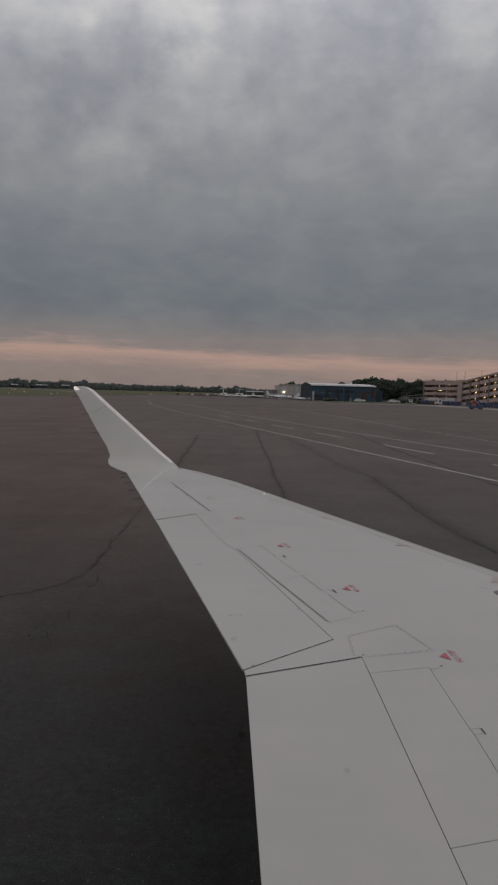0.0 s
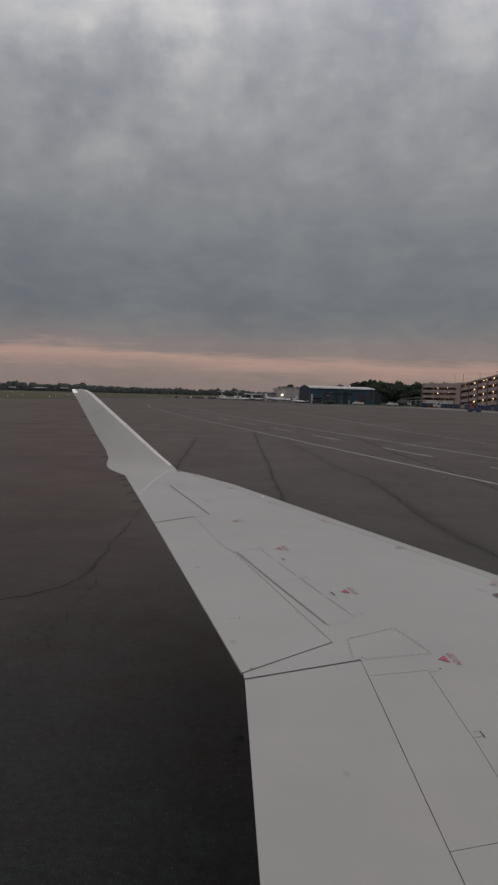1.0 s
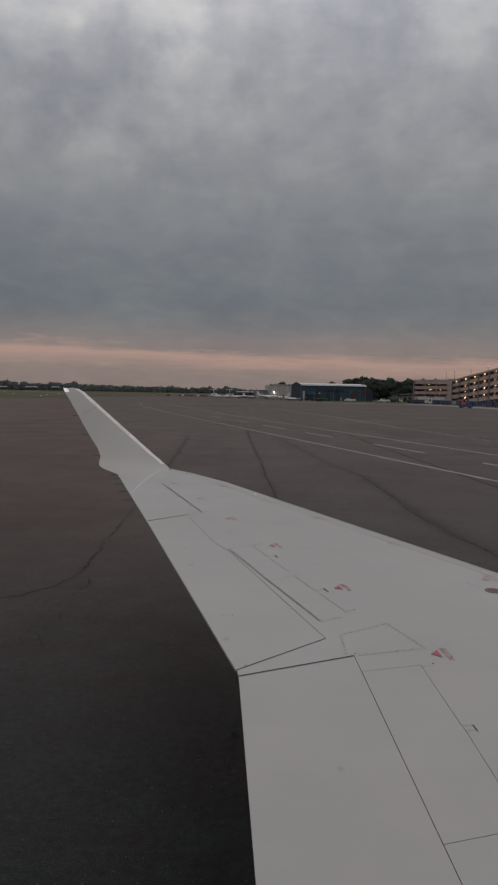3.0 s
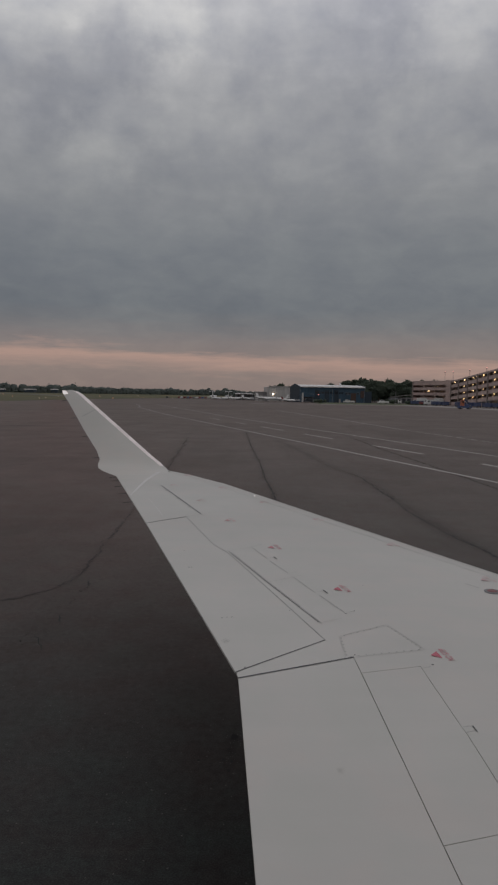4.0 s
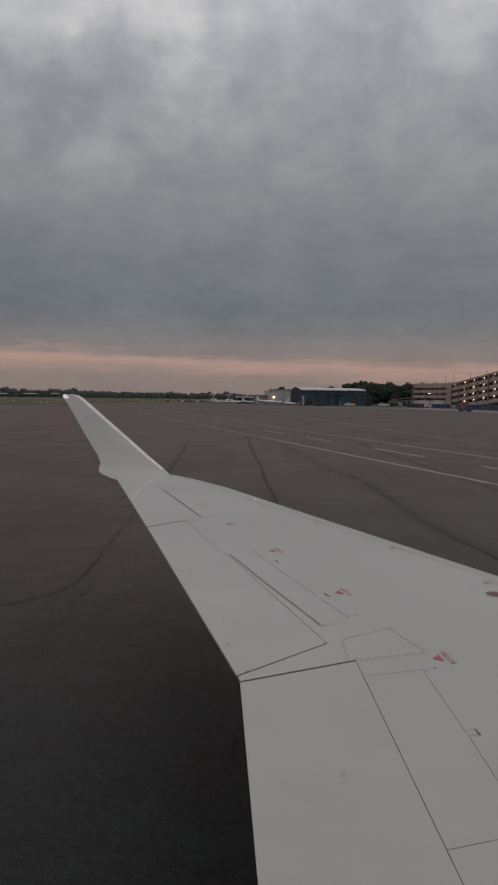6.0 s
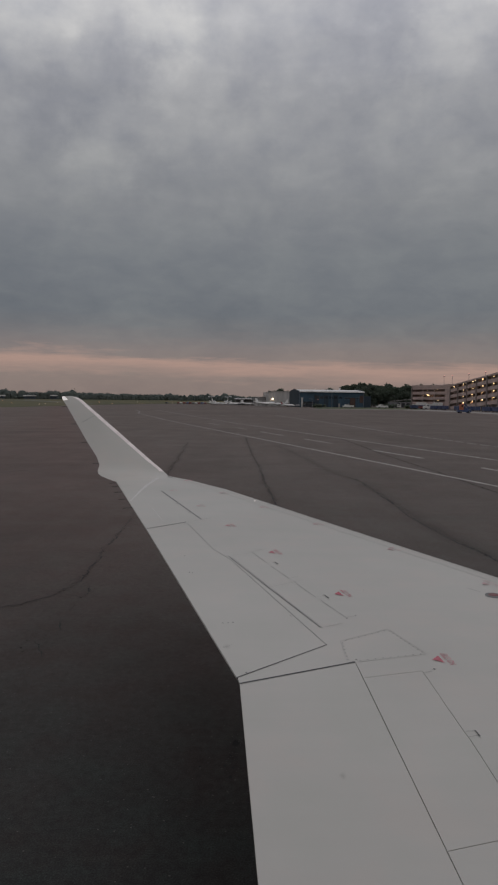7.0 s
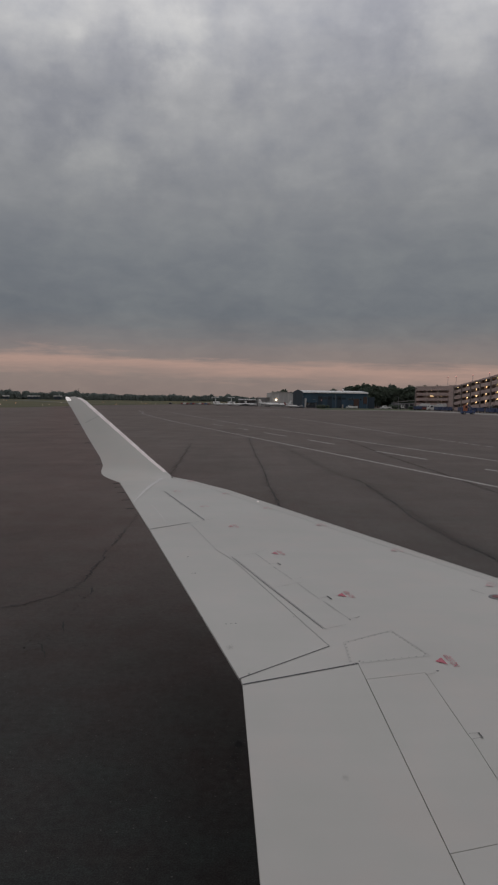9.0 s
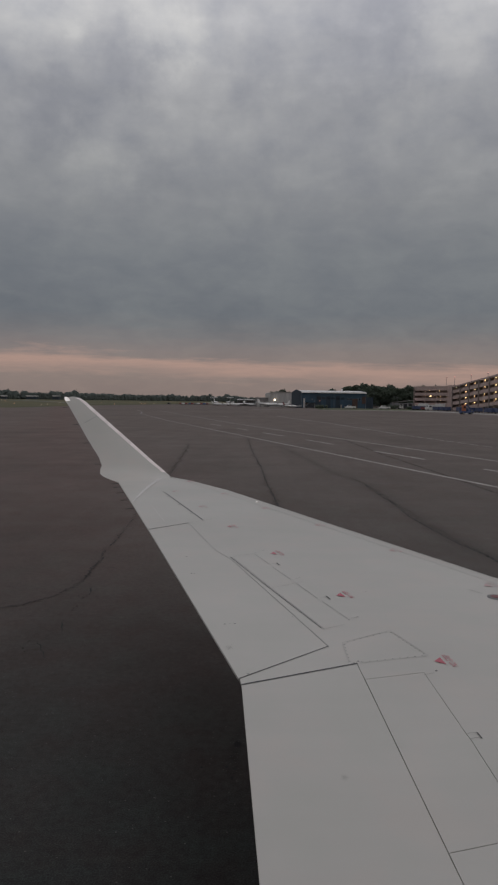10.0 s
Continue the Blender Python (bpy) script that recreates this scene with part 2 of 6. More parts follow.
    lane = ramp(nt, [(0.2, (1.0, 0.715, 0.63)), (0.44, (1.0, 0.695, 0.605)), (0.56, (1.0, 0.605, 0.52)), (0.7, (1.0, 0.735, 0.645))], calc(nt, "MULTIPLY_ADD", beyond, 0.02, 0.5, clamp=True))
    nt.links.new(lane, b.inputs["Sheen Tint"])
    bump(nt, b, calc(nt, "ADD", calc(nt, "MULTIPLY", grain, 0.6), mott), 0.22, 0.006)


def wing_paint_nodes(nt, b):
    p = world_pos(nt)
    broad = noise_tex(nt, p, 0.8, 4.0, 0.5)
    m = nt.nodes.new("ShaderNodeMapping")
    m.inputs["Scale"].default_value = (1.2, 9.0, 1)
    nt.links.new(p, m.inputs["Vector"])
    streak = noise_tex(nt, m.outputs[0], 1.0, 5.0, 0.6)
    c = ramp(nt, [(0.3, (0.486, 0.464, 0.430)), (0.7, (0.535, 0.511, 0.474))], broad)
    c = mix(nt, "MULTIPLY", 0.8, c, ramp(nt, [(0.36, (0.985, 1.0, 0.99)), (0.5, (1.0, 1.0, 1.0)), (0.64, (1.022, 0.992, 0.985))], noise_tex(nt, p, 3.2, 4.0, 0.6)))
    c = mix(nt, "MULTIPLY", 0.2, c, ramp(nt, [(0.32, 0.93), (0.66, 1.05)], streak))
    # specks of dirt
    v = nt.nodes.new("ShaderNodeTexVoronoi")
    v.inputs["Scale"].default_value = 3.3
    nt.links.new(p, v.inputs["Vector"])
    sep = nt.nodes.new("ShaderNodeSeparateColor")
    nt.links.new(v.outputs["Color"], sep.inputs[0])
    spot = calc(nt, "MULTIPLY", calc(nt, "LESS_THAN", v.outputs["Distance"], 0.018), calc(nt, "GREATER_THAN", sep.outputs[0], 0.62))
    c = mix(nt, "MIX", calc(nt, "MULTIPLY", spot, 0.75), c, (0.10, 0.09, 0.085))
    nt.links.new(c, b.inputs["Base Color"])
    nt.links.new(ramp(nt, [(0.3, 0.44), (0.7, 0.36)], broad), b.inputs["Roughness"])
    b.inputs["Specular IOR Level"].default_value = 0.75
    bump(nt, b, noise_tex(nt, p, 2.0, 2.0, 0.5), 0.04, 0.02)


def verge_nodes(nt, b):
    p = world_pos(nt)
    c = ramp(nt, [(0.3, (0.056, 0.076, 0.034)), (0.5, (0.082, 0.096, 0.044)), (0.7, (0.118, 0.116, 0.058))], noise_tex(nt, p, 0.12, 5.0, 0.65))
    fine = noise_tex(nt, p, 1.4, 5.0, 0.7)
    nt.links.new(mix(nt, "MULTIPLY", 0.8, c, ramp(nt, [(0.3, 0.6), (0.7, 1.35)], fine)), b.inputs["Base Color"])
    b.inputs["Roughness"].default_value = 0.95
    bump(nt, b, fine, 0.6, 0.1)


def grass_nodes(nt, b):
    p = world_pos(nt)
    broad = noise_tex(nt, p, 0.03, 5.0, 0.6)
    fine = noise_tex(nt, p, 1.4, 5.0, 0.7)
    c = ramp(nt, [(0.3, (0.056, 0.068, 0.028)), (0.5, (0.096, 0.088, 0.038)), (0.7, (0.160, 0.125, 0.058))], broad)
    c = mix(nt, "MULTIPLY", 0.8, c, ramp(nt, [(0.3, 0.6), (0.7, 1.35)], fine))
    nt.links.new(c, b.inputs["Base Color"])
    b.inputs["Roughness"].default_value = 0.95
    bump(nt, b, fine, 0.6, 0.1)


def let_light_through(nt, b, colour, share=0.4):
    """Thin leaves pass part of the light that falls on their far side."""
    back = nt.nodes.new("ShaderNodeBsdfTranslucent")
    back.inputs["Color"].default_value = (*colour, 1)
    both = nt.nodes.new("ShaderNodeMixShader")
    both.inputs[0].default_value = share
    nt.links.new(b.outputs[0], both.inputs[1])
    nt.links.new(back.outputs[0], both.inputs[2])
    nt.links.new(both.outputs[0], nt.nodes["Material Output"].inputs["Surface"])


def leaf_nodes(nt, b):
    g = nt.nodes.new("ShaderNodeNewGeometry")
    o = nt.nodes.new("ShaderNodeObjectInfo")
    k = calc(nt, "ADD", calc(nt, "MULTIPLY", g.outputs["Random Per Island"], 0.75), calc(nt, "MULTIPLY", o.outputs["Random"], 0.25))
    nt.links.new(ramp(nt, [(0.0, (0.078, 0.098, 0.074)), (0.5, (0.088, 0.110, 0.082)), (1.0, (0.100, 0.122, 0.088))], k), b.inputs["Base Color"])
    b.inputs["Roughness"].default_value = 0.8
    let_light_through(nt, b, (0.12, 0.15, 0.10))


def concrete_nodes(colour, joint=0.0):
    def build(nt, b):
        p = world_pos(nt)
        a = noise_tex(nt, p, 0.25, 5.0, 0.6)
        m = nt.nodes.new("ShaderNodeMapping")
        m.inputs["Scale"].default_value = (1.4, 1.4, 0.12)
        nt.links.new(p, m.inputs["Vector"])
        s = noise_tex(nt, m.outputs[0], 1.0, 4.0, 0.6)
        f = noise_tex(nt, p, 9.0, 4.0, 0.6)
        o = nt.nodes.new("ShaderNodeObjectInfo")
        c = ramp(nt, [(0.3, tuple(v * 0.86 for v in colour)), (0.7, tuple(v * 1.1 for v in colour))], a)
        c = mix(nt, "MULTIPLY", 0.6, c, ramp(nt, [(0.3, 0.8), (0.7, 1.12)], s))
        c = mix(nt, "MULTIPLY", 0.6, c, ramp(nt, [(0.0, 0.86), (1.0, 1.1)], o.outputs["Random"]))
        nt.links.new(c, b.inputs["Base Color"])
        b.inputs["Roughness"].default_value = 0.85
        bump(nt, b, f, 0.3, 0.02)
    return build


def ribbed_nodes(colour, period, rough=0.5):
    """Profiled metal sheet: upright ribs and rain streaks."""
    def build(nt, b):
        c = coords(nt)
        w = nt.nodes.new("ShaderNodeTexWave")
        w.inputs["Scale"].default_value = 6.2832 / period / 20
        nt.links.new(c, w.inputs["Vector"])
        s = noise_tex(nt, vec_scale(nt, c, (1.0, 1.0, 0.1)), 0.8, 4.0, 0.6)
        k = ramp(nt, [(0.3, tuple(v * 0.8 for v in colour)), (0.7, tuple(v * 1.2 for v in colour))], s)
        nt.links.new(k, b.inputs["Base Color"])
        b.inputs["Roughness"].default_value = rough
        bump(nt, b, w.outputs[0], 0.2, 0.03)
    return build


def glass_nodes(nt, b):
    b.inputs["Base Color"].default_value = (0.02, 0.025, 0.03, 1)
    b.inputs["Roughness"].default_value = 0.06
    b.inputs["Specular IOR Level"].default_value = 0.8


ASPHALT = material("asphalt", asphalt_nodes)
TAR = plain("tar_seal", (0.017, 0.015, 0.0145), 0.8, vary=0.4, scale=1.5)
TAR_THIN = plain("old_tar", (0.015, 0.0135, 0.013), 0.8, vary=0.3, scale=1.5)
ROAD_PAINT = plain("worn_white_paint", (0.46, 0.42, 0.395), 0.75, vary=0.3, scale=1.2)
ROAD_PAINT_FAINT = plain("faint_white_paint", (0.42, 0.385, 0.36), 0.8, vary=0.3, scale=1.2)
ROAD_PAINT_YELLOW = plain("worn_yellow_paint", (0.36, 0.22, 0.07), 0.75, vary=0.3, scale=1.2)


def stain_nodes(nt, b):
    """Tar and dust that thin out towards both edges of a strip."""
    uv = nt.nodes.new("ShaderNodeUVMap")
    sep = nt.nodes.new("ShaderNodeSeparateXYZ")
    nt.links.new(uv.outputs[0], sep.inputs[0])
    p = world_pos(nt)
    n = noise_tex(nt, p, 1.6, 5.0, 0.65)
    d = calc(nt, "ABSOLUTE", calc(nt, "SUBTRACT", sep.outputs[0], 0.5))
    n2 = noise_tex(nt, p, 11.0, 4.0, 0.7)
    d = calc(nt, "ADD", d, calc(nt, "ADD", calc(nt, "MULTIPLY", calc(nt, "SUBTRACT", n, 0.5), 0.6), calc(nt, "MULTIPLY", calc(nt, "SUBTRACT", n2, 0.5), 0.7)))
    edge = calc(nt, "ABSOLUTE", calc(nt, "SUBTRACT", sep.outputs[0], 0.5))
    ends = calc(nt, "MULTIPLY", calc(nt, "SUBTRACT", 1.0, calc(nt, "MULTIPLY", edge, 2.0), clamp=True), sep.outputs[1])
    fade = calc(nt, "MULTIPLY", ramp(nt, [(0.0, 0.15), (0.2, 0.08), (0.5, 0.0)], d, True), ends)
    b.inputs["Base Color"].default_value = (0.022, 0.020, 0.019, 1)
    b.inputs["Roughness"].default_value = 0.7
    nt.links.new(fade, b.inputs["Alpha"])


STAIN = material("tar_stain", stain_nodes)


def crumb_nodes(nt, b):
    """Dark crumbs and missing stones along a broken joint."""
    uv = nt.nodes.new("ShaderNodeUVMap")
    sep = nt.nodes.new("ShaderNodeSeparateXYZ")
    nt.links.new(uv.outputs[0], sep.inputs[0])
    p = world_pos(nt)
    n = calc(nt, "ADD", calc(nt, "MULTIPLY", noise_tex(nt, p, 16.0, 4.0, 0.7), 0.7), calc(nt, "MULTIPLY", noise_tex(nt, p, 2.5, 3.0, 0.6), 0.3))
    edge = calc(nt, "MULTIPLY", calc(nt, "ABSOLUTE", calc(nt, "SUBTRACT", sep.outputs[0], 0.5)), 0.34)
    spots = ramp(nt, [(0.51, 0.0), (0.60, 0.75)], calc(nt, "SUBTRACT", n, edge))
    b.inputs["Base Color"].default_value = (0.012, 0.011, 0.0105, 1)
    b.inputs["Roughness"].default_value = 0.85
    nt.links.new(calc(nt, "MULTIPLY", spots, sep.outputs[1]), b.inputs["Alpha"])


CRUMBS = material("broken_asphalt", crumb_nodes)
WING_PAINT = material("wing_paint", wing_paint_nodes)
SEAL = plain("dark_sealant", (0.085, 0.084, 0.085), 0.7, vary=0.3, scale=2.0)
SEAL_MID = plain("worn_sealant", (0.17, 0.168, 0.168), 0.65, vary=0.3, scale=2.0)
SEAL_PALE = plain("grey_sealant", (0.37, 0.36, 0.345), 0.6, vary=0.25, scale=2.0)
SEAL_FAINT = plain("faint_sealant", (0.455, 0.44, 0.42), 0.55, vary=0.2, scale=2.0)
SEAL_RIVET = plain("rivet_grey", (0.40, 0.39, 0.375), 0.6, vary=0.3, scale=4.0)
SEAL_TRACE = plain("traced_seam", (0.490, 0.474, 0.445), 0.5, vary=0.12, scale=3.0)
SEAL_LIGHT = plain("light_sealant", (0.66, 0.635, 0.615), 0.5, vary=0.1, scale=2.0)
RED_STENCIL = plain("faded_red_stencil", (0.54, 0.14, 0.18), 0.55, vary=0.35, scale=9.0)
RED_MID = plain("faded_red_paint", (0.56, 0.215, 0.25), 0.55, vary=0.35, scale=9.0)
RED_SOFT = plain("pale_red_stencil", (0.58, 0.30, 0.32), 0.55, vary=0.3, scale=9.0)
RED_FAINT = plain("worn_red_stencil", (0.585, 0.415, 0.415), 0.55, vary=0.3, scale=9.0)
CAP_RED = plain("dull_red_cap", (0.20, 0.07, 0.07), 0.5, vary=0.2, scale=8.0)
BARE_METAL = plain("polished_aluminium", (0.90, 0.80, 0.775), 0.38, 0.75, vary=0.16, scale=9.0)
STEEL = plain("grey_steel", (0.30, 0.30, 0.31), 0.45, 0.7)
RUBBER = plain("tyre_rubber", (0.028, 0.028, 0.028), 0.85)
DARK = plain("dark_trim", (0.035, 0.036, 0.040), 0.6)
HULL_WHITE = plain("hull_white", (0.62, 0.62, 0.62), 0.4, vary=0.05, scale=1.0)
CABIN_GREY = plain("cabin_lining", (0.10, 0.10, 0.105), 0.8)
LENS_WHITE = glow("tip_lamp", (1.0, 0.92, 0.89), 0.34)
GRASS = material("mown_grass", grass_nodes)
VERGE = material("verge_grass", verge_nodes)
LEAF = material("foliage", leaf_nodes)


# foliage for the far wood: distance haze is put into its bluish colour
def far_leaf_nodes(nt, b):
    g = nt.nodes.new("ShaderNodeNewGeometry")
    nt.links.new(ramp(nt, [(0.0, (0.068, 0.082, 0.076)), (0.5, (0.080, 0.095, 0.086)), (1.0, (0.092, 0.108, 0.094))], g.outputs["Random Per Island"]), b.inputs["Base Color"])
    b.inputs["Roughness"].default_value = 0.85


LEAF_FAR = material("far_foliage", far_leaf_nodes)
BARK = plain("bark", (0.10, 0.075, 0.055), 0.9, vary=0.3, relief=0.4)
PRECAST = material("beige_precast", concrete_nodes((0.555, 0.418, 0.376)))
PRECAST_DARK = material("grey_concrete", concrete_nodes((0.30, 0.245, 0.22)))
# raised and warm: haze and lamp light in the decks are partly put into this colour
DECK = material("deck_concrete", concrete_nodes((0.55, 0.44, 0.385)))
RUNWAY = material("runway_surface", concrete_nodes((0.155, 0.145, 0.13)))
KERB = material("pale_concrete", concrete_nodes((0.33, 0.30, 0.275)))
NAVY = material("navy_cladding", ribbed_nodes((0.040, 0.078, 0.116), 0.6, 0.75))
NAVY_DARK = material("dark_navy_cladding", ribbed_nodes((0.028, 0.043, 0.060), 0.6, 0.75))
ROOF_WHITE = material("white_metal_roof", ribbed_nodes((0.82, 0.79, 0.78), 0.6))
GREY_CLAD = material("pale_grey_cladding", ribbed_nodes((0.47, 0.445, 0.425), 0.8))
GREY_CLAD_DARK = material("grey_cladding", ribbed_nodes((0.27, 0.255, 0.25), 0.8))
GLASS = material("dark_glass", glass_nodes)
JET_WHITE = plain("jet_white", (0.84, 0.82, 0.80), 0.35, vary=0.06)
CAR_WHITE = plain("car_white", (0.66, 0.65, 0.63), 0.35, vary=0.06)
CAR_GREY = plain("car_grey", (0.20, 0.20, 0.21), 0.35, 0.3, vary=0.1)
CAR_RED = plain("car_red", (0.21, 0.045, 0.042), 0.4, vary=0.1)
CAR_BLUE = plain("car_blue", (0.07, 0.12, 0.26), 0.4, vary=0.1)
CAR_DARK = plain("car_dark", (0.03, 0.035, 0.045), 0.35, vary=0.1)
CART_BLUE = plain("cart_blue", (0.055, 0.075, 0.155), 0.55, vary=0.25)
TUG_BLUE = plain("tug_blue", (0.055, 0.085, 0.19), 0.5, vary=0.2)
TUG_ORANGE = plain("tug_orange", (0.42, 0.13, 0.06), 0.5, vary=0.15)
LAMP_WARM = glow("warm_lamp", (1.0, 0.66, 0.32), 6.5)
LAMP_FLOOD = glow("flood_lamp", (1.0, 0.80, 0.55), 4.0)
LAMP_ORANGE = glow("orange_lamp", (1.0, 0.48, 0.25), 0.7)
LAMP_RED = glow("red_lamp", (1.0, 0.42, 0.36), 0.6)

# ---------------------------------------------------------------- mesh helpers


def part(name, bm, mat, parent, label="", smooth=False, kind=""):
    """Link a bmesh as one mesh object under a thing or a part (or as a thing, with no parent)."""
    bmesh.ops.recalc_face_normals(bm, faces=bm.faces[:])
    me = bpy.data.meshes.new(name)
    bm.to_mesh(me)
    bm.free()
    if smooth:
        for f in me.polygons:
            f.use_smooth = True
        me.set_sharp_from_angle(angle=radians(42))
    me.materials.append(mat)
    ob = new(name, me)
    if parent is not None:
        ob.parent = parent
    return tagged(ob, label, kind=kind)


def share(name, me, parent, m):
    """Another object on a mesh that exists already."""
    ob = new(name, me)
    ob.parent = parent
    ob.matrix_basis = m
    return ob


def thing(name, m, label, category, group="", kind=""):
    ob = new(name)
    ob.matrix_basis = m
    ob.empty_display_size = 0.2
    return tagged(ob, label, category, group, kind)


def box(bm, x0, x1, y0, y1, z0, z1, bevel=0.0):
    vs = [bm.verts.new((x, y, z)) for z in (z0, z1) for x, y in ((x0, y0), (x1, y0), (x1, y1), (x0, y1))]
    fs = [bm.faces.new([vs[i] for i in q]) for q in ((3, 2, 1, 0), (4, 5, 6, 7), (0, 1, 5, 4), (1, 2, 6, 5), (2, 3, 7, 6), (3, 0, 4, 7))]
    if bevel:
        edges = list({e for f in fs for e in f.edges})
        bmesh.ops.bevel(bm, geom=edges, offset=bevel, segments=2, profile=0.6, affect="EDGES")
    return bm


def boxed(*a, **k):
    return box(bmesh.new(), *a, **k)


def prism(bm, poly, top, bottom):
    """A plate over a plan polygon; top and bottom give z from x, y."""
    a = [bm.verts.new((x, y, top(x, y))) for x, y in poly]
    b = [bm.verts.new((x, y, bottom(x, y))) for x, y in poly]
    bm.faces.new(a)
    bm.faces.new(b[::-1])
    n = len(poly)
    for i in range(n):
        j = (i + 1) % n
        bm.faces.new((a[i], b[i], b[j], a[j]))
    return bm


def loft(bm, rings, closed=True, caps=True):
    vs = [[bm.verts.new(p) for p in r] for r in rings]
    for a, b in zip(vs, vs[1:]):
        n = len(a)
        for i in range(n if closed else n - 1):
            j = (i + 1) % n
            bm.faces.new((a[i], a[j], b[j], b[i]))
    if caps and closed:
        bm.faces.new(vs[0][::-1])
        bm.faces.new(vs[-1])
    return bm


def circle(c, u, v, r, n=12, r2=None):
    c, u, v = Vector(c), Vector(u), Vector(v)
    return [c + u * r * math.cos(2 * math.pi * i / n) + v * (r2 or r) * math.sin(2 * math.pi * i / n) for i in range(n)]


def rod(bm, a, b, r0, r1=None, n=10):
    a, b = Vector(a), Vector(b)
    d = (b - a).normalized()
    u = d.orthogonal().normalized()
    v = d.cross(u)
    return loft(bm, [circle(a, u, v, r0, n), circle(b, u, v, r0 if r1 is None else r1, n)])


def ribbon(bm, pts, width, z):
    """A thin strip on the ground along plan points; width may vary by point."""
    n = len(pts)
    left, right = [], []
    for i, (x, y) in enumerate(pts):
        a, b = pts[max(i - 1, 0)], pts[min(i + 1, n - 1)]
        d = Vector((b[0] - a[0], b[1] - a[1])).normalized()
        w = (width[i] if isinstance(width, (list, tuple)) else width) / 2
        left.append((x - d.y * w, y + d.x * w))
        right.append((x + d.y * w, y - d.x * w))
    zt = (lambda x, y: z) if isinstance(z, (int, float)) else z
    vl = [bm.verts.new((x, y, zt(x, y))) for x, y in left]
    vr = [bm.verts.new((x, y, zt(x, y))) for x, y in right]
    uv = bm.loops.layers.uv.new("across")
    for i in range(n - 1):
        f = bm.faces.new((vr[i], vr[i + 1], vl[i + 1], vl[i]))
        e0, e1 = min(1.0, i / 5, (n - 1 - i) / 5), min(1.0, (i + 1) / 5, (n - 2 - i) / 5)
        for loop, u, v in zip(f.loops, (0, 0, 1, 1), (e0, e1, e1, e0)):
            loop[uv].uv = (u, v)
    return bm


def wander(pts, step, jitter, seed):
    """A crack's uneven course through a few plan points."""
    rnd = random.Random(seed)
    out = []
    for (x0, y0), (x1, y1) in zip(pts, pts[1:]):
        n = max(1, int(math.hypot(x1 - x0, y1 - y0) / step))
        for i in range(n):
            k = i / n
            out.append((x0 + (x1 - x0) * k + rnd.uniform(-jitter, jitter), y0 + (y1 - y0) * k + rnd.uniform(-jitter, jitter)))
    return out + [pts[-1]]

# ---------------------------------------------------------------- ground
bm = bmesh.new()
n_cells, half = 20, 2400.0
grid = [[bm.verts.new((-half + 2 * half * i / n_cells, -half + 2 * half * j / n_cells, 0)) for i in range(n_cells + 1)] for j in range(n_cells + 1)]
for j in range(n_cells):
    for i in range(n_cells):
        bm.faces.new((grid[j][i], grid[j][i + 1], grid[j + 1][i + 1], grid[j + 1][i]))
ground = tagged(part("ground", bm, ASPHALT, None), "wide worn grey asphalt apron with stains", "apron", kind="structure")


def flat_patch(name, poly, z, mat, label, category="marking"):
    bm = bmesh.new()
    bm.faces.new([bm.verts.new((x, y, z)) for x, y in poly])
    return tagged(part(name, bm, mat, None), label, category, kind="structure")


def strip(name, pts, width, z, mat, label, category):
    return tagged(part(name, ribbon(bmesh.new(), pts, width, z), mat, None), label, category, kind="structure")


def along(x0, y0, x1, y1, n):
    return [(x0 + (x1 - x0) * i / n, y0 + (y1 - y0) * i / n) for i in range(n + 1)]


# lane lines run side by side away across the apron
strip("trim_lane_line", along(14.98, 0.0, 8.66, 23.7, 6) + along(8.66, 23.7, -11.6, 99.6, 14)[1:] + along(-11.6, 99.6, -23.1, 148, 6)[1:] + [(-26.5, 172), (-31.8, 198)],
      0.175, 0.006, ROAD_PAINT, "long worn white line painted on the asphalt", "painted line")
strip("trim_lane_line", along(17.0, 18.0, 12.63, 34.7, 6) + along(12.63, 34.7, 5.4, 62.1, 8)[1:] + along(5.4, 62.1, -1.3, 88, 6)[1:] + along(-1.3, 88, -27, 205, 8)[1:],
      0.21, 0.006, ROAD_PAINT_FAINT, "faded white line painted on the asphalt", "painted line")
strip("trim_lane_line", along(14.1, 63.8, 11.86, 90.8, 8) + [(6, 140)], 0.21, 0.006, ROAD_PAINT_FAINT, "faded white line painted on the asphalt", "painted line")
for k in range(11):
    y0 = 42.2 + k * 1.95
    strip("trim_lane_dash", along(17.0 - (y0 - 42.2) * 0.140, y0, 17.0 - (y0 + 1.45 - 42.2) * 0.140, y0 + 1.45, 2), 0.17, 0.006, ROAD_PAINT_FAINT,
          "short faded white dash painted on the asphalt", "painted line")
for y0, y1 in ((23.6, 30.3), (35.2, 41.0), (47.3, 52.6), (57.6, 64.2), (69.1, 73.6), (81.2, 86.9)):
    strip("trim_lane_dash", along(10.46 - (y0 - 30.3) * 0.268, y0, 10.46 - (y1 - 30.3) * 0.268, y1, 4), 0.2, 0.006, ROAD_PAINT, "white dash painted between the lane lines", "painted line")
strip("trim_lane_dash", along(-3.58, 126, -4.67, 130.2, 2), 0.3, 0.006, ROAD_PAINT, "white dash painted between the lane lines", "painted line")
strip("trim_taxi_line", along(-80, 118, -47, 128, 6), 0.3, 0.006, ROAD_PAINT_YELLOW, "worn yellow taxi line on the asphalt", "painted line")

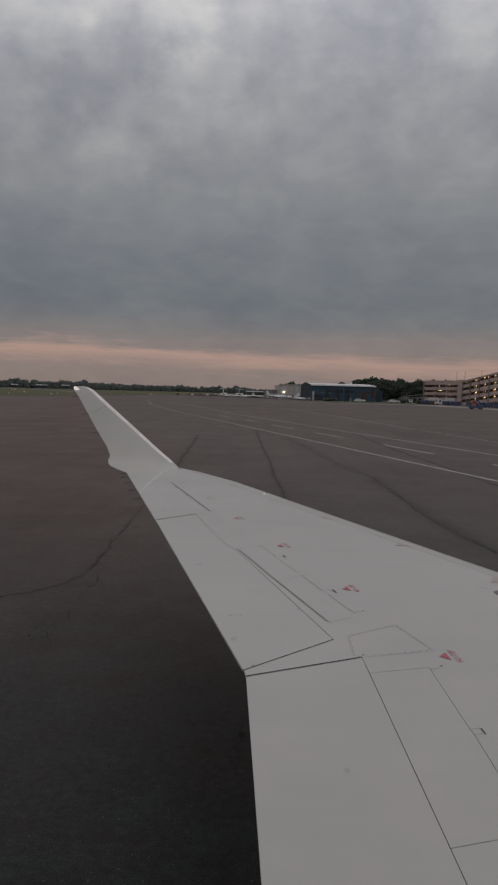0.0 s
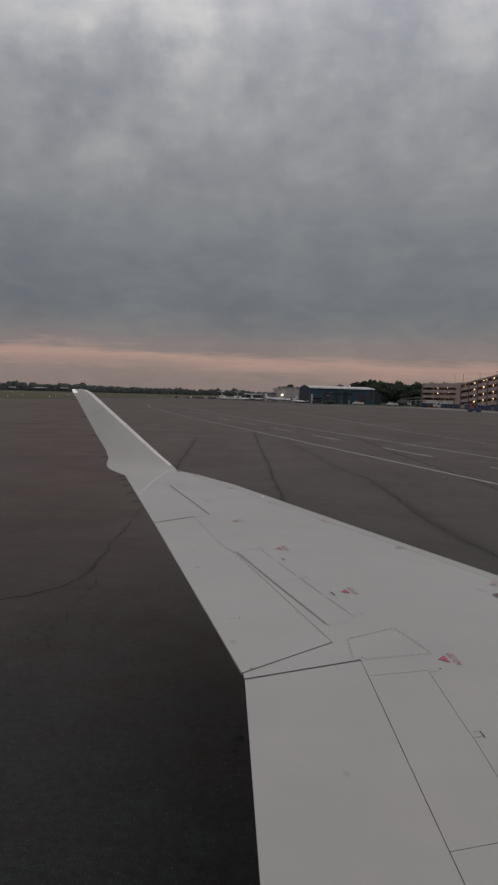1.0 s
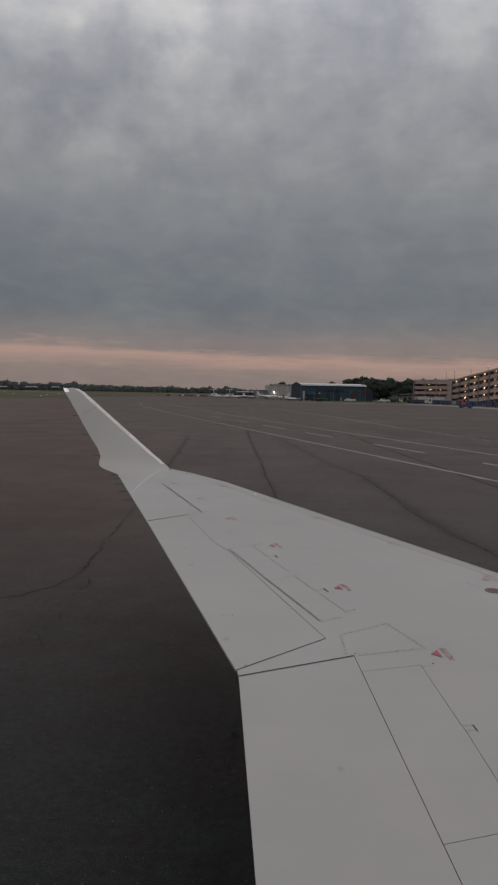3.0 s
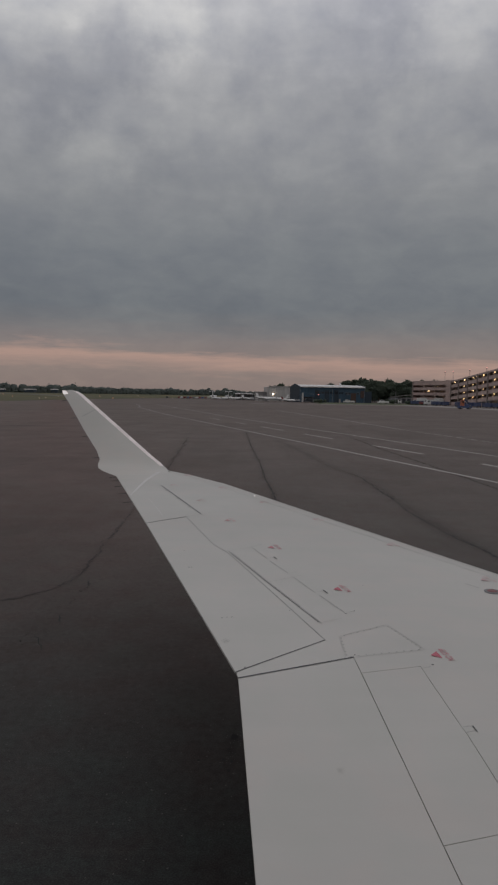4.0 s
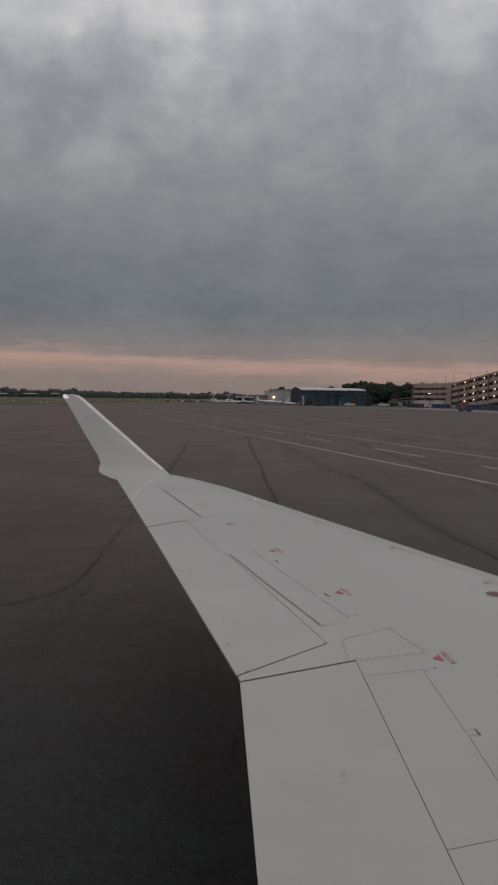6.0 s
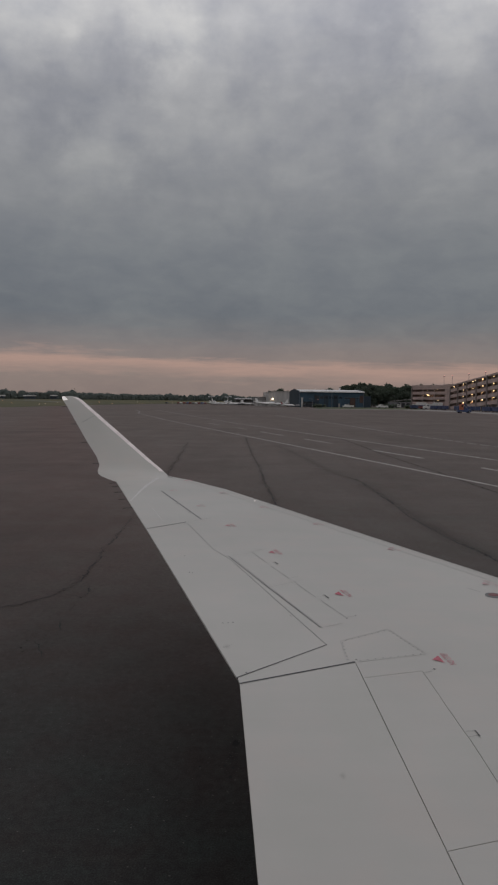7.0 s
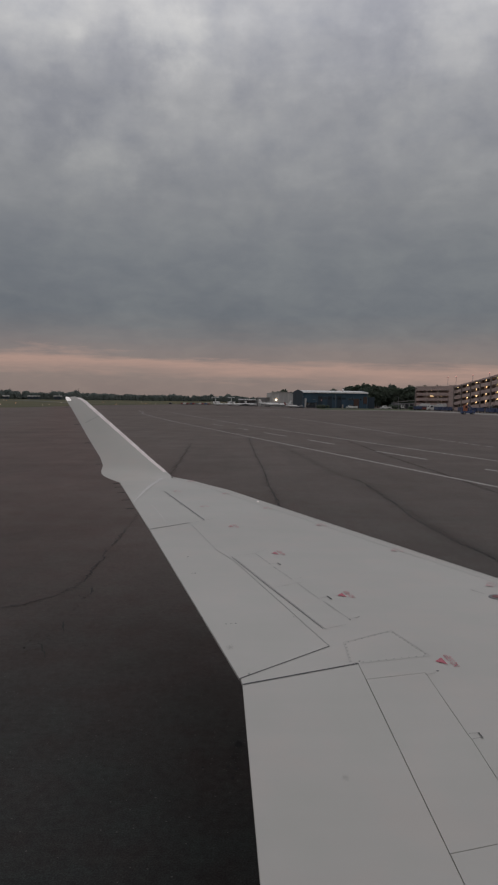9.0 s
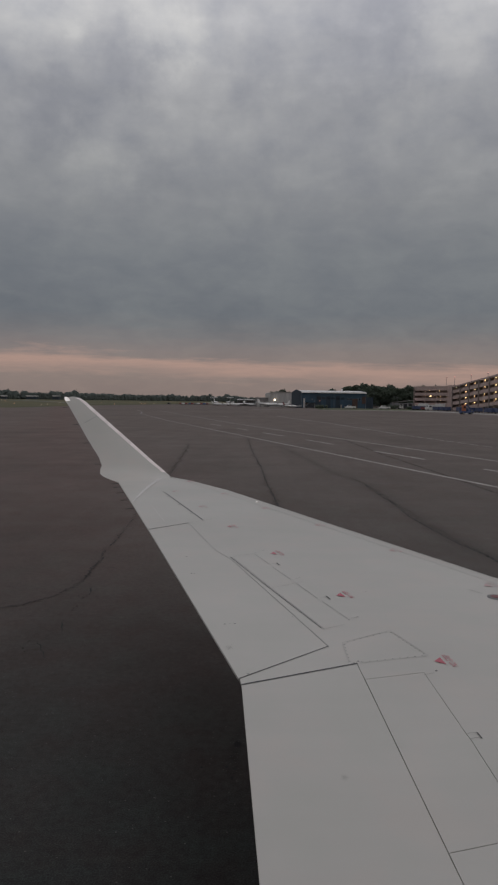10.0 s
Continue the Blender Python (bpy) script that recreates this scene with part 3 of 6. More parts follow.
# sealed joints and open cracks
def crack(pts, step, jitter, width, seed, label="dark irregular crack in the asphalt", mat=None, stain=0.0, fade=8.0, crumbs=0.0):
    c = wander(pts, step, jitter, seed)
    rnd = random.Random(seed + 50)
    # open and closed stretches follow one another; the ends run out
    n = len(c)
    w = [width * rnd.uniform(0.5, 1.7) * min(1.0, max(0.28, 0.75 + 2.6 * noise.noise(Vector((x * 1.3, y * 1.3, seed))))) * min(1.0, 0.08 + fade * i / n, 0.08 + 8 * (n - 1 - i) / n) for i, (x, y) in enumerate(c)]
    strip("trim_crack", c, w, 0.0045, mat or TAR, label, "crack")
    if crumbs:
        strip("trim_crumbs", wander(pts, step * 2, jitter, seed + 4), crumbs, 0.0038, CRUMBS, "broken dark crumbs along a crack in the asphalt", "crack")
    if stain:
        sp = wander(pts, step * 3, jitter * 2, seed + 9)
        strip("trim_stain", sp, stain, 0.003, STAIN, "soft dark stain along a joint in the asphalt", "stain")


SEALED = "dark tar-sealed joint in the asphalt"
crack([(0.0, 56), (0.05, 50.7), (0.35, 37.2), (0.61, 29.3), (0.68, 24.5), (0.84, 19.1), (0.95, 12)], 0.2, 0.035, 0.026, 1, SEALED, stain=0.5, fade=2.0, crumbs=0.16)
crack([(4.03, 26), (4.11, 24.56), (4.15, 22.1), (4.14, 20.66), (4.2, 19.41), (4.12, 17.25), (4.2, 16.1), (4.27, 14.5), (4.4, 13.71), (4.52, 13.05), (4.59, 12.23), (4.8, 9)], 0.09, 0.038, 0.030, 2, SEALED, fade=3.0, crumbs=0.36)
strip("trim_stain", wander([(1.9, 46), (2.72, 38.1), (3.45, 28.4), (4.11, 24.5), (4.26, 20.5), (4.24, 17.2), (4.36, 14.6), (4.62, 13.0), (4.9, 9)], 0.8, 0.06, 31), 0.95, 0.003, STAIN, "broad soft dark stain across the asphalt", "stain")
crack([(7.3, 60), (7.49, 51.7), (7.6, 37.7), (7.9, 29.2), (8.01, 25.0), (8.07, 22.0), (8.3, 14)], 0.2, 0.03, 0.020, 3, SEALED, stain=0.55, fade=1.5, crumbs=0.16)
crack([(-3.95, 47), (-3.74, 43.1), (-3.06, 27.9), (-2.9, 24)], 0.25, 0.05, 0.012, 4, SEALED, stain=0.6, crumbs=0.2)
crack([(-4.6, 8.2), (-3.32, 9.23), (-3.11, 9.35), (-2.75, 9.85), (-2.65, 10.27), (-2.56, 10.8), (-2.61, 11.47), (-2.6, 12.32), (-2.74, 13.2), (-2.66, 13.58), (-2.7, 14.78), (-2.72, 16.14), (-2.79, 17.21), (-3.0, 27)],
      0.05, 0.045, 0.019, 5, crumbs=0.16)
crack([(-2.36, 8.74), (-2.30, 8.45), (-2.23, 8.23)], 0.05, 0.015, 0.017, 6, fade=3)
crack([(-2.35, 10.4), (-2.30, 10.05), (-2.38, 9.7)], 0.04, 0.02, 0.017, 7, fade=3)
crack([(-2.45, 7.95), (-2.29, 7.63), (-2.20, 7.41)], 0.04, 0.02, 0.015, 8, fade=3)
crack([(-2.68, 11.75), (-2.45, 11.5), (-2.2, 11.62)], 0.08, 0.03, 0.006, 9)
crack([(-11.5, 27), (-9.3, 26.4), (-8.6, 27.6), (-7.4, 28.2)], 0.25, 0.06, 0.02, 10, stain=0.9)
crack([(-26, 57), (-20, 58.6), (-15.4, 62.0), (-12.5, 62.5)], 0.4, 0.1, 0.03, 11, stain=1.8)
for k, (x, y, r) in enumerate(((-0.055, 5.56, 0.030), (-0.10, 5.36, 0.010), (-0.135, 5.20, 0.014), (-0.07, 5.17, 0.012), (-0.09, 5.04, 0.013), (-0.33, 5.18, 0.010))):
    rnd = random.Random(k)
    flat_patch("trim_oil_spot", [(x + r * rnd.uniform(0.6, 1.2) * math.cos(a * 0.45), y + 1.7 * r * rnd.uniform(0.7, 1.2) * math.sin(a * 0.45)) for a in range(14)], 0.004 + 0.0005 * k, TAR_THIN,
               "dark oil spot on the asphalt", "stain")
strip("trim_stain", along(-0.10, 5.0, -0.03, 5.9, 14), 0.22, 0.003, STAIN, "soft dark oil stain on the asphalt", "stain")
strip("trim_crumbs", wander([(-2.42, 10.6), (-2.30, 10.0), (-2.36, 9.5), (-2.28, 9.0)], 0.08, 0.03, 61), 0.22, 0.0038, CRUMBS, "broken dark crumbs beside a crack in the asphalt", "crack")
strip("trim_crumbs", wander([(-2.75, 8.4), (-2.55, 7.95), (-2.52, 7.6), (-2.40, 7.3)], 0.07, 0.03, 62), 0.13, 0.0038, CRUMBS, "broken dark crumbs beside a crack in the asphalt", "crack")
# fine crazing round the long crack
rnd = random.Random(77)
for k in range(24):
    x, y = rnd.gauss(-2.62, 0.07), rnd.uniform(9.8, 15.5)
    if k % 4 == 0:
        x, y = rnd.uniform(-3.0, -2.0), rnd.uniform(7.4, 11.5)
    a, d = rnd.uniform(0, 6.28), rnd.uniform(0.05, 0.14)
    b = a + rnd.uniform(-1.2, 1.2)
    pts = wander([(x, y), (x + d * math.cos(a), y + d * math.sin(a)), (x + d * math.cos(a) + 0.7 * d * math.cos(b), y + d * math.sin(a) + 0.7 * d * math.sin(b))], 0.025, 0.014, k)
    strip("trim_crack", pts, [0.007 * rnd.uniform(0.2, 1.3) for _ in pts], 0.0045, TAR_THIN, "hairline crack in the asphalt", "crack")

# ---------------------------------------------------------------- the aircraft that carries the window
plane = thing("aircraft", pose(0, 0, 0), "white regional jet aircraft with swept wing and winglet", "aircraft")


def zt(x, y):
    return 1.25 + 0.05 * y


def lead(y):
    """Plan line along which the front of the wing shows."""
    if y <= 9.65:
        return 2.0 - 0.61 * (y - 5.27)
    return -0.672 - 1.22 * (y - 9.65)


def trail(y):
    return 0.05 - 0.052 * (y - 2.04) if y < 3.42 else -0.05 - 0.2905 * (y - 3.48)


def inset(poly, d):
    """Shrink a plan polygon by d on every side."""
    area = sum(x0 * y1 - x1 * y0 for (x0, y0), (x1, y1) in zip(poly, poly[1:] + poly[:1]))
    pts = [Vector(p) for p in (poly if area > 0 else poly[::-1])]
    out, n = [], len(pts)
    for i in range(n):
        a, b, c = pts[i - 1], pts[i], pts[(i + 1) % n]
        d1, d2 = (b - a).normalized(), (c - b).normalized()
        n1, n2 = Vector((-d1.y, d1.x)), Vector((-d2.y, d2.x))
        k = n1 + n2
        k *= d / max(k.dot(n1), 0.25)
        out.append((b.x + k.x, b.y + k.y))
    return out


def skin_panel(name, poly, gap, label="", depth=0.012, lift=0.0, parent=None, mat=None):
    p = inset(poly, gap / 2)
    bm = bmesh.new()
    prism(bm, p, lambda x, y: zt(x, y) + lift, lambda x, y: zt(x, y) + lift - depth)
    top = [e for e in bm.edges if all(v.co.z > zt(v.co.x, v.co.y) + lift - 0.002 for v in e.verts)]
    bmesh.ops.bevel(bm, geom=top, offset=0.0015, segments=2, profile=0.6, affect="EDGES")
    return part(name, bm, mat or WING_PAINT, parent or plane, label)


def seam(name, pts, width, mat, lift=0.0016, label=""):
    bm = ribbon(bmesh.new(), pts, width, lambda x, y: zt(x, y) + lift)
    return part(name, bm, mat, plane, label)


HINGE = [(-0.60, 7.00), (-0.27, 5.95), (-0.12, 5.65), (0.48, 3.89)]
NOSE_Y = (0.05, 1.0, 2.0, 3.0, 4.0, 5.0, 6.0, 7.0, 8.0, 9.0, 9.4, 9.65, 9.8)


def setback(y):
    """How far the skin's front edge lies behind the leading edge."""
    return 0.22 * (1 if y < 9.65 else max(0.35, 1 - (y - 9.65) * 1.6))


front = [(lead(y) - setback(y), y) for y in NOSE_Y]

# main skin with the cut-outs for the moving surfaces
skin_panel("wing_skin", front + [(-1.22, 9.93), (-1.55, 9.93), (-1.90, 9.72), (-1.79, 9.47), (-0.97, 6.69)] + HINGE +
           [(-0.030, 3.460), (-0.021, 3.400), (0.61, 3.66), (0.62, 3.47), (0.95, 3.56), (0.98, 2.94), (0.985, 2.9), (1.0, 2.28), (1.10, 0.05)], 0.0025, "light grey painted upper wing skin")
skin_panel("aileron", [(-0.036, 3.458), (0.48, 3.89), (-0.12, 5.65), (-0.27, 5.95), (-0.60, 7.0), (-0.97, 6.69)], 0.005, "light grey painted aileron")
skin_panel("flap", [(trail(0.05), 0.05), (0.79, 0.05), (0.61, 3.66), (-0.02, 3.39)], 0.004, "light grey painted flap")
skin_panel("spoiler", [(0.79, 0.05), (1.10, 0.05), (1.0, 2.28), (0.683, 2.19)], 0.0032, "light grey painted spoiler panel")
skin_panel("spoiler", [(0.683, 2.19), (1.0, 2.28), (0.985, 2.9), (0.98, 2.94), (0.95, 3.56), (0.62, 3.47)], 0.0032, "light grey painted spoiler panel")

# rounded leading edge
rings = []
for y in NOSE_Y + (9.93, 10.04):
    k = 1.0 if y < 9 else max(0.3, 1 - (y - 9) * 0.65)
    a, b = 0.35 * k, (0.085 + 0.016 * max(0, 9 - y)) * (0.45 + 0.55 * k)
    sx = lead(y) - setback(y)
    rings.append([(sx + 0.854 * a * math.sin(i * math.pi / 14) + (0.0 if i < 14 else -0.02), y + 0.521 * a * math.sin(i * math.pi / 14),
                   zt(sx, y) - b + b * math.cos(i * math.pi / 14)) for i in range(15)])
part("leading_edge", loft(bmesh.new(), rings, closed=False), WING_PAINT, plane, "rounded light grey leading edge", smooth=True)
lines = [[Vector(r[2]).lerp(Vector(r[3]), k) + Vector((0, 0, 0.003)) for k in (0.2, 0.34)] for r in rings[:-6]]
part("leading_edge_line", loft(bmesh.new(), lines, closed=False), SEAL_PALE, plane, "thin grey line along the leading edge")

# closed wing body under the skin
rings = []
for y in (0.05, 1.0, 2.0, 3.3, 3.5, 4.5, 6.0, 7.5, 8.6, 9.4, 9.68):
    f, t = lead(y) - 0.25, trail(y) + 0.03
    if y > 9.4:
        t = -1.80
    c, z = f - t, zt(0, y)
    b = 0.17 + 0.032 * max(0, 9 - y)
    rings.append([(f, y, z - 0.0125), (t + 0.4 * c, y, z - 0.0125), (t, y, z - 0.0125), (t, y, z - 0.022), (t + 0.3 * c, y, z - 0.05 - 0.07 * c), (t + 0.6 * c, y, z - 0.05 - 0.10 * c), (f, y, z - b)])
wing_box = part("wing_box", loft(bmesh.new(), rings), SEAL_MID, plane, "dark sealed wing structure with a painted underside")
wing_box.data.materials.append(WING_PAINT)
for f in wing_box.data.polygons:
    f.material_index = 1 if f.normal.z < -0.3 else 0

# winglet: sections blend out of the wing and rise outwards and aft
def section(le, te, thick, normal):
    """A lens-shaped profile between front and rear points."""
    le, te, nrm = Vector(le), Vector(te), Vector(normal).normalized()
    c = (le - te).length
    prof = ((0.0, 0.0), (0.02, 0.30), (0.08, 0.62), (0.2, 0.92), (0.38, 1.0), (0.6, 0.78), (0.82, 0.36), (1.0, 0.06))
    up = [le + (te - le) * s + nrm * c * thick * h for s, h in prof]
    dn = [le + (te - le) * s - nrm * c * thick * h for s, h in prof[:0:-1]]
    return up + dn


SECTIONS = [
    ((-1.10, 9.78, 1.735), (-1.79, 9.44, 1.718), 0.004, (0, -0.05, 1)),
    ((-1.12, 9.90, 1.752), (-1.95, 9.66, 1.735), 0.007, (0, -0.25, 1)),
    ((-1.14, 9.99, 1.768), (-2.07, 9.84, 1.750), 0.012, (0, -0.5, 1)),
    ((-1.20, 10.06, 1.800), (-2.14, 9.96, 1.774), 0.018, (0, -0.8, 0.8)),
    ((-1.268, 10.12, 1.850), (-2.165, 10.05, 1.812), 0.022, (0.05, -1, 0.45)),
    ((-1.377, 10.18, 1.925), (-2.155, 10.13, 1.880), 0.025, (0.05, -1, 0.32)),
    ((-1.566, 10.30, 2.065), (-2.225, 10.24, 2.000), 0.028, (0.05, -1, 0.30)),
    ((-1.870, 10.50, 2.290), (-2.42, 10.45, 2.220), 0.030, (0.05, -1, 0.30)),
    ((-2.194, 10.70, 2.530), (-2.62, 10.67, 2.470), 0.032, (0.05, -1, 0.30)),
    ((-2.478, 10.88, 2.740), (-2.80, 10.86, 2.700), 0.034, (0.05, -1, 0.30)),
    ((-2.61, 10.96, 2.838), (-2.895, 10.95, 2.810), 0.034, (0.05, -1, 0.30)),
    ((-2.70, 11.00, 2.880), (-2.93, 10.99, 2.860), 0.028, (0.05, -1, 0.30)),
    ((-2.79, 11.02, 2.900), (-2.94, 11.01, 2.888), 0.012, (0.05, -1, 0.30)),
]
winglet = part("winglet", loft(bmesh.new(), [section(*s) for s in SECTIONS]), WING_PAINT, plane, "light grey upswept winglet", smooth=True)


def on_winglet(k, s, lift, side=1):
    """Point on the winglet's face: k counts sections, s runs from front to rear edge."""
    i = min(int(k), len(SECTIONS) - 2)
    (la, ta, ha, na), (lb, tb, hb, nb) = SECTIONS[i], SECTIONS[i + 1]
    f = k - i
    le, te = Vector(la).lerp(Vector(lb), f), Vector(ta).lerp(Vector(tb), f)
    nrm = Vector(na).normalized().lerp(Vector(nb).normalized(), f)
    prof = ((0.0, 0.0), (0.02, 0.30), (0.08, 0.62), (0.2, 0.92), (0.38, 1.0), (0.6, 0.78), (0.82, 0.36), (1.0, 0.06))
    h = next(h0 + (h1 - h0) * (s - s0) / (s1 - s0) for (s0, h0), (s1, h1) in zip(prof, prof[1:]) if s <= s1)
    return le + (te - le) * s + nrm * side * ((le - te).length * (ha + (hb - ha) * f) * h + lift)


# bright metal strip on the winglet's front edge
rings = []
for k in (3.0, 3.5, 4, 4.5, 5, 6, 7, 8, 9, 9.6, 10, 10.6, 11):
    c = (Vector(SECTIONS[int(k)][0]) - Vector(SECTIONS[int(k)][1])).length
    s = 0.058 / c
    fwd = (Vector(SECTIONS[int(k)][0]) - Vector(SECTIONS[int(k)][1])).normalized()
    rings.append([on_winglet(k, s, 0.003), on_winglet(k, s * 0.5, 0.003), on_winglet(k, 0.0, 0.0) + fwd * 0.004, on_winglet(k, s * 0.5, 0.003, -1), on_winglet(k, s, 0.003, -1)])
part("erosion_strip", loft(bmesh.new(), rings, closed=False), BARE_METAL, winglet, "polished metal front edge", smooth=True)
# pale lens at the winglet's rear tip
rings = []
for k in (10.35, 10.7, 11, 11.5, 12):
    rings.append([on_winglet(k, s, 0.005, 1) for s in (0.72, 0.82, 0.9, 1.0)] + [on_winglet(k, s, 0.005, -1) for s in (1.0, 0.9, 0.82, 0.72)])
part("tip_lens", loft(bmesh.new(), rings), LENS_WHITE, winglet, "pale lens at the winglet tip", smooth=True)
# a faint joint across the winglet
bm = bmesh.new()
loft(bm, [[on_winglet(8.42 - 0.5 * s, s, 0.002), on_winglet(8.46 - 0.5 * s, s, 0.002)] for s in (0.06, 0.2, 0.38, 0.6, 0.8)], closed=False)
part("joint", bm, SEAL_PALE, winglet)

# static wicks on the rear edges
wick = boxed(-0.105, 0.0, -0.003, 0.003, -0.003, 0.003)
wick_mesh = part("static_wick", wick, SEAL, plane).data
bpy.data.objects.remove(bpy.data.objects["static_wick"])
for y in (7.75, 8.25, 8.72, 9.12, 9.4):
    share("static_wick", wick_mesh, plane, pose(trail(y) + 0.01, y, zt(0, y) - 0.01, 0, -4, 8))
for i, f in ((5, 0.2), (6, 0.9), (8, 0.0), (9, 0.3)):
    p = Vector(SECTIONS[i][1]).lerp(Vector(SECTIONS[i + 1][1]), f)
    share("static_wick", wick_mesh, plane, pose(p.x + 0.01, p.y, p.z, 0, -3, 4))

# seams, cut lines and small fittings on the upper skin
seam("seam", [(-0.135, 5.74), (0.15, 4.98), (0.47, 4.16)], 0.0065, SEAL_MID)
seam("seam", HINGE[:3], 0.008, SEAL_FAINT)
seam("seam", HINGE[2:], 0.006, SEAL_PALE)
seam("seam", [(-0.965, 6.695), (-0.60, 7.0)], 0.013, SEAL)
seam("seam", [(-0.018, 3.392), (0.61, 3.66)], 0.0125, SEAL)
seam("seam", [(-0.034, 3.458), (0.48, 3.89)], 0.0075, SEAL)
seam("seam", [(-0.105, 5.70), (0.17, 4.96), (0.485, 4.15)], 0.005, SEAL_PALE)
seam("seam", [(-1.07, 8.74), (-0.76, 7.93), (-0.46, 7.14)], 0.014, SEAL_MID, 0.0022)
for k in range(3):
    seam("seam", [(-0.98 + 0.18 * k, 8.42 - 0.47 * k), (-0.93 + 0.18 * k, 8.40 - 0.47 * k)], 0.03, SEAL_PALE, 0.0026)
seam("seam", [(-0.60, 7.00), (-0.46, 7.115), (-0.366, 7.20)], 0.005, SEAL_PALE)
seam("seam", [(-1.07, 8.73), (-1.289, 8.706)], 0.005, SEAL_FAINT)
seam("seam", [(-0.133, 5.705), (-0.091, 5.775), (0.039, 5.846), (0.158, 5.974)], 0.004, SEAL_FAINT)
seam("seam", [(0.068, 5.857), (0.186, 5.539), (0.247, 5.559)], 0.005, SEAL_PALE)
seam("seam", [(0.211, 5.46), (0.339, 5.141), (0.411, 5.188)], 0.005, SEAL_PALE)
seam("seam", [(0.17, 4.925), (0.228, 4.959), (0.434, 5.098)], 0.004, SEAL_FAINT)
seam("seam", [(0.375, 5.047), (0.499, 4.713), (0.563, 4.752)], 0.0045, SEAL_PALE)
seam("seam", [(0.525, 4.656), (0.655, 4.33), (0.726, 4.364)], 0.0055, SEAL_PALE)
seam("seam", [(0.465, 4.149), (0.623, 4.231)], 0.004, SEAL_FAINT)
seam("latch", [(0.564, 4.764), (0.588, 4.694)], 0.009, SEAL, 0.003)
seam("latch", [(0.248, 5.575), (0.271, 5.512)], 0.010, SEAL, 0.003)
seam("latch", [(0.985, 2.90), (1.032, 2.915), (1.034, 2.955), (0.985, 2.945)], 0.0022, SEAL_MID, 0.003)
seam("latch", [(1.030, 2.955), (1.036, 2.905)], 0.005, SEAL, 0.0034)
seam("seam", [(0.943, 3.53), (1.003, 3.555)], 0.004, SEAL_PALE)
seam("seam", [(lead(y) - 0.215, y) for y in NOSE_Y[:-1]], 0.004, SEAL_TRACE)
seam("seam", [(1.63, 4.95), (1.70, 4.86)], 0.006, SEAL_PALE)
seam("winglet_joint", [(-1.23, 9.92), (-1.27, 9.55), (-1.315, 9.15), (-1.335, 8.75), (-1.345, 8.35), (-1.352, 8.05)], [0.055, 0.05, 0.042, 0.034, 0.026, 0.014], SEAL_LIGHT, 0.003, "pale joint at the winglet's root")
seam("seam", [(-1.12, 7.9), (-1.05, 7.7), (-0.85, 7.05)], 0.004, SEAL_LIGHT)

# riveted access panel
ACCESS = [(0.567, 3.945), (0.887, 4.141), (1.030, 3.773), (0.563, 3.652)]
seam("panel_edge", [(0.565, 3.66), ACCESS[0], ACCESS[1]], 0.003, SEAL_FAINT)
seam("panel_edge", [ACCESS[1], ACCESS[2]], 0.003, SEAL_FAINT)
seam("panel_edge", [ACCESS[2], (0.62, 3.66)], 0.003, SEAL_FAINT)
disc = part("rivet", loft(bmesh.new(), [circle((0, 0, 0), (1, 0, 0), (0, 1, 0), 0.0055, 8), circle((0, 0, 0.0016), (1, 0, 0), (0, 1, 0), 0.004, 8)]), SEAL_RIVET, plane)
rivet_mesh = disc.data
bpy.data.objects.remove(disc)
screw = part("screw", loft(bmesh.new(), [circle((0, 0, 0), (1, 0, 0), (0, 1, 0), 0.0060, 8), circle((0, 0, 0.0018), (1, 0, 0), (0, 1, 0), 0.0048, 8)]), SEAL_MID, plane)
screw_mesh = screw.data
bpy.data.objects.remove(screw)
for (x0, y0), (x1, y1), n in ((ACCESS[0], ACCESS[1], 7), (ACCESS[1], ACCESS[2], 9), (ACCESS[2], ACCESS[3], 10), (ACCESS[3], ACCESS[0], 6)):
    for i in range(n):
        k = (i + 0.5) / n
        x, y = x0 + (x1 - x0) * k, y0 + (y1 - y0) * k
        x, y = x + (0.76 - x) * 0.05, y + (3.88 - y) * 0.05
        share("rivet", rivet_mesh, plane, pose(x, y, zt(x, y) + 0.0005))
for x, y, k in ((1.02, 3.58, 1.5), (-0.504, 5.735, 1.1), (-0.427, 5.265, 1.3), (-0.405, 5.266, 1.0), (-0.131, 4.214, 1.1), (-0.099, 4.221, 0.8), (-0.068, 4.227, 1.1), (0.302, 4.352, 1.0), (0.015, 3.517, 1.3), (0.62, 3.69, 1.2),
                (0.723, 4.366, 1.1), (0.66, 4.314, 1.1)):
    share("screw", screw_mesh, plane, pose(x, y, zt(x, y) + 0.0005) @ Matrix.Scale(0.8 * k, 4))


# small pale lamp fitting near the leading edge
part("edge_lamp", loft(bmesh.new(), [circle((0.115, 8.14, zt(0, 8.14) + d), (1, 0, 0), (0, 1, 0), r, 10) for d, r in ((0.0, 0.009), (0.006, 0.008), (0.010, 0.004))]), LENS_WHITE, plane, "small pale lamp fitting")


def smudge_nodes(nt, b):
    """A faint dirty mark that thins out towards its rim."""
    uv = nt.nodes.new("ShaderNodeTexCoord")
    d = nt.nodes.new("ShaderNodeVectorMath")
    d.operation = "LENGTH"
    nt.links.new(uv.outputs["Object"], d.inputs[0])
    ragged = calc(nt, "ADD", d.outputs["Value"], calc(nt, "MULTIPLY", noise_tex(nt, uv.outputs["Object"], 2.5, 3.0), 0.5))
    nt.links.new(ramp(nt, [(0.3, 0.16), (1.0, 0.0)], ragged), b.inputs["Alpha"])
    b.inputs["Base Color"].default_value = (0.30, 0.22, 0.20, 1)
    b.inputs["Roughness"].default_value = 0.6


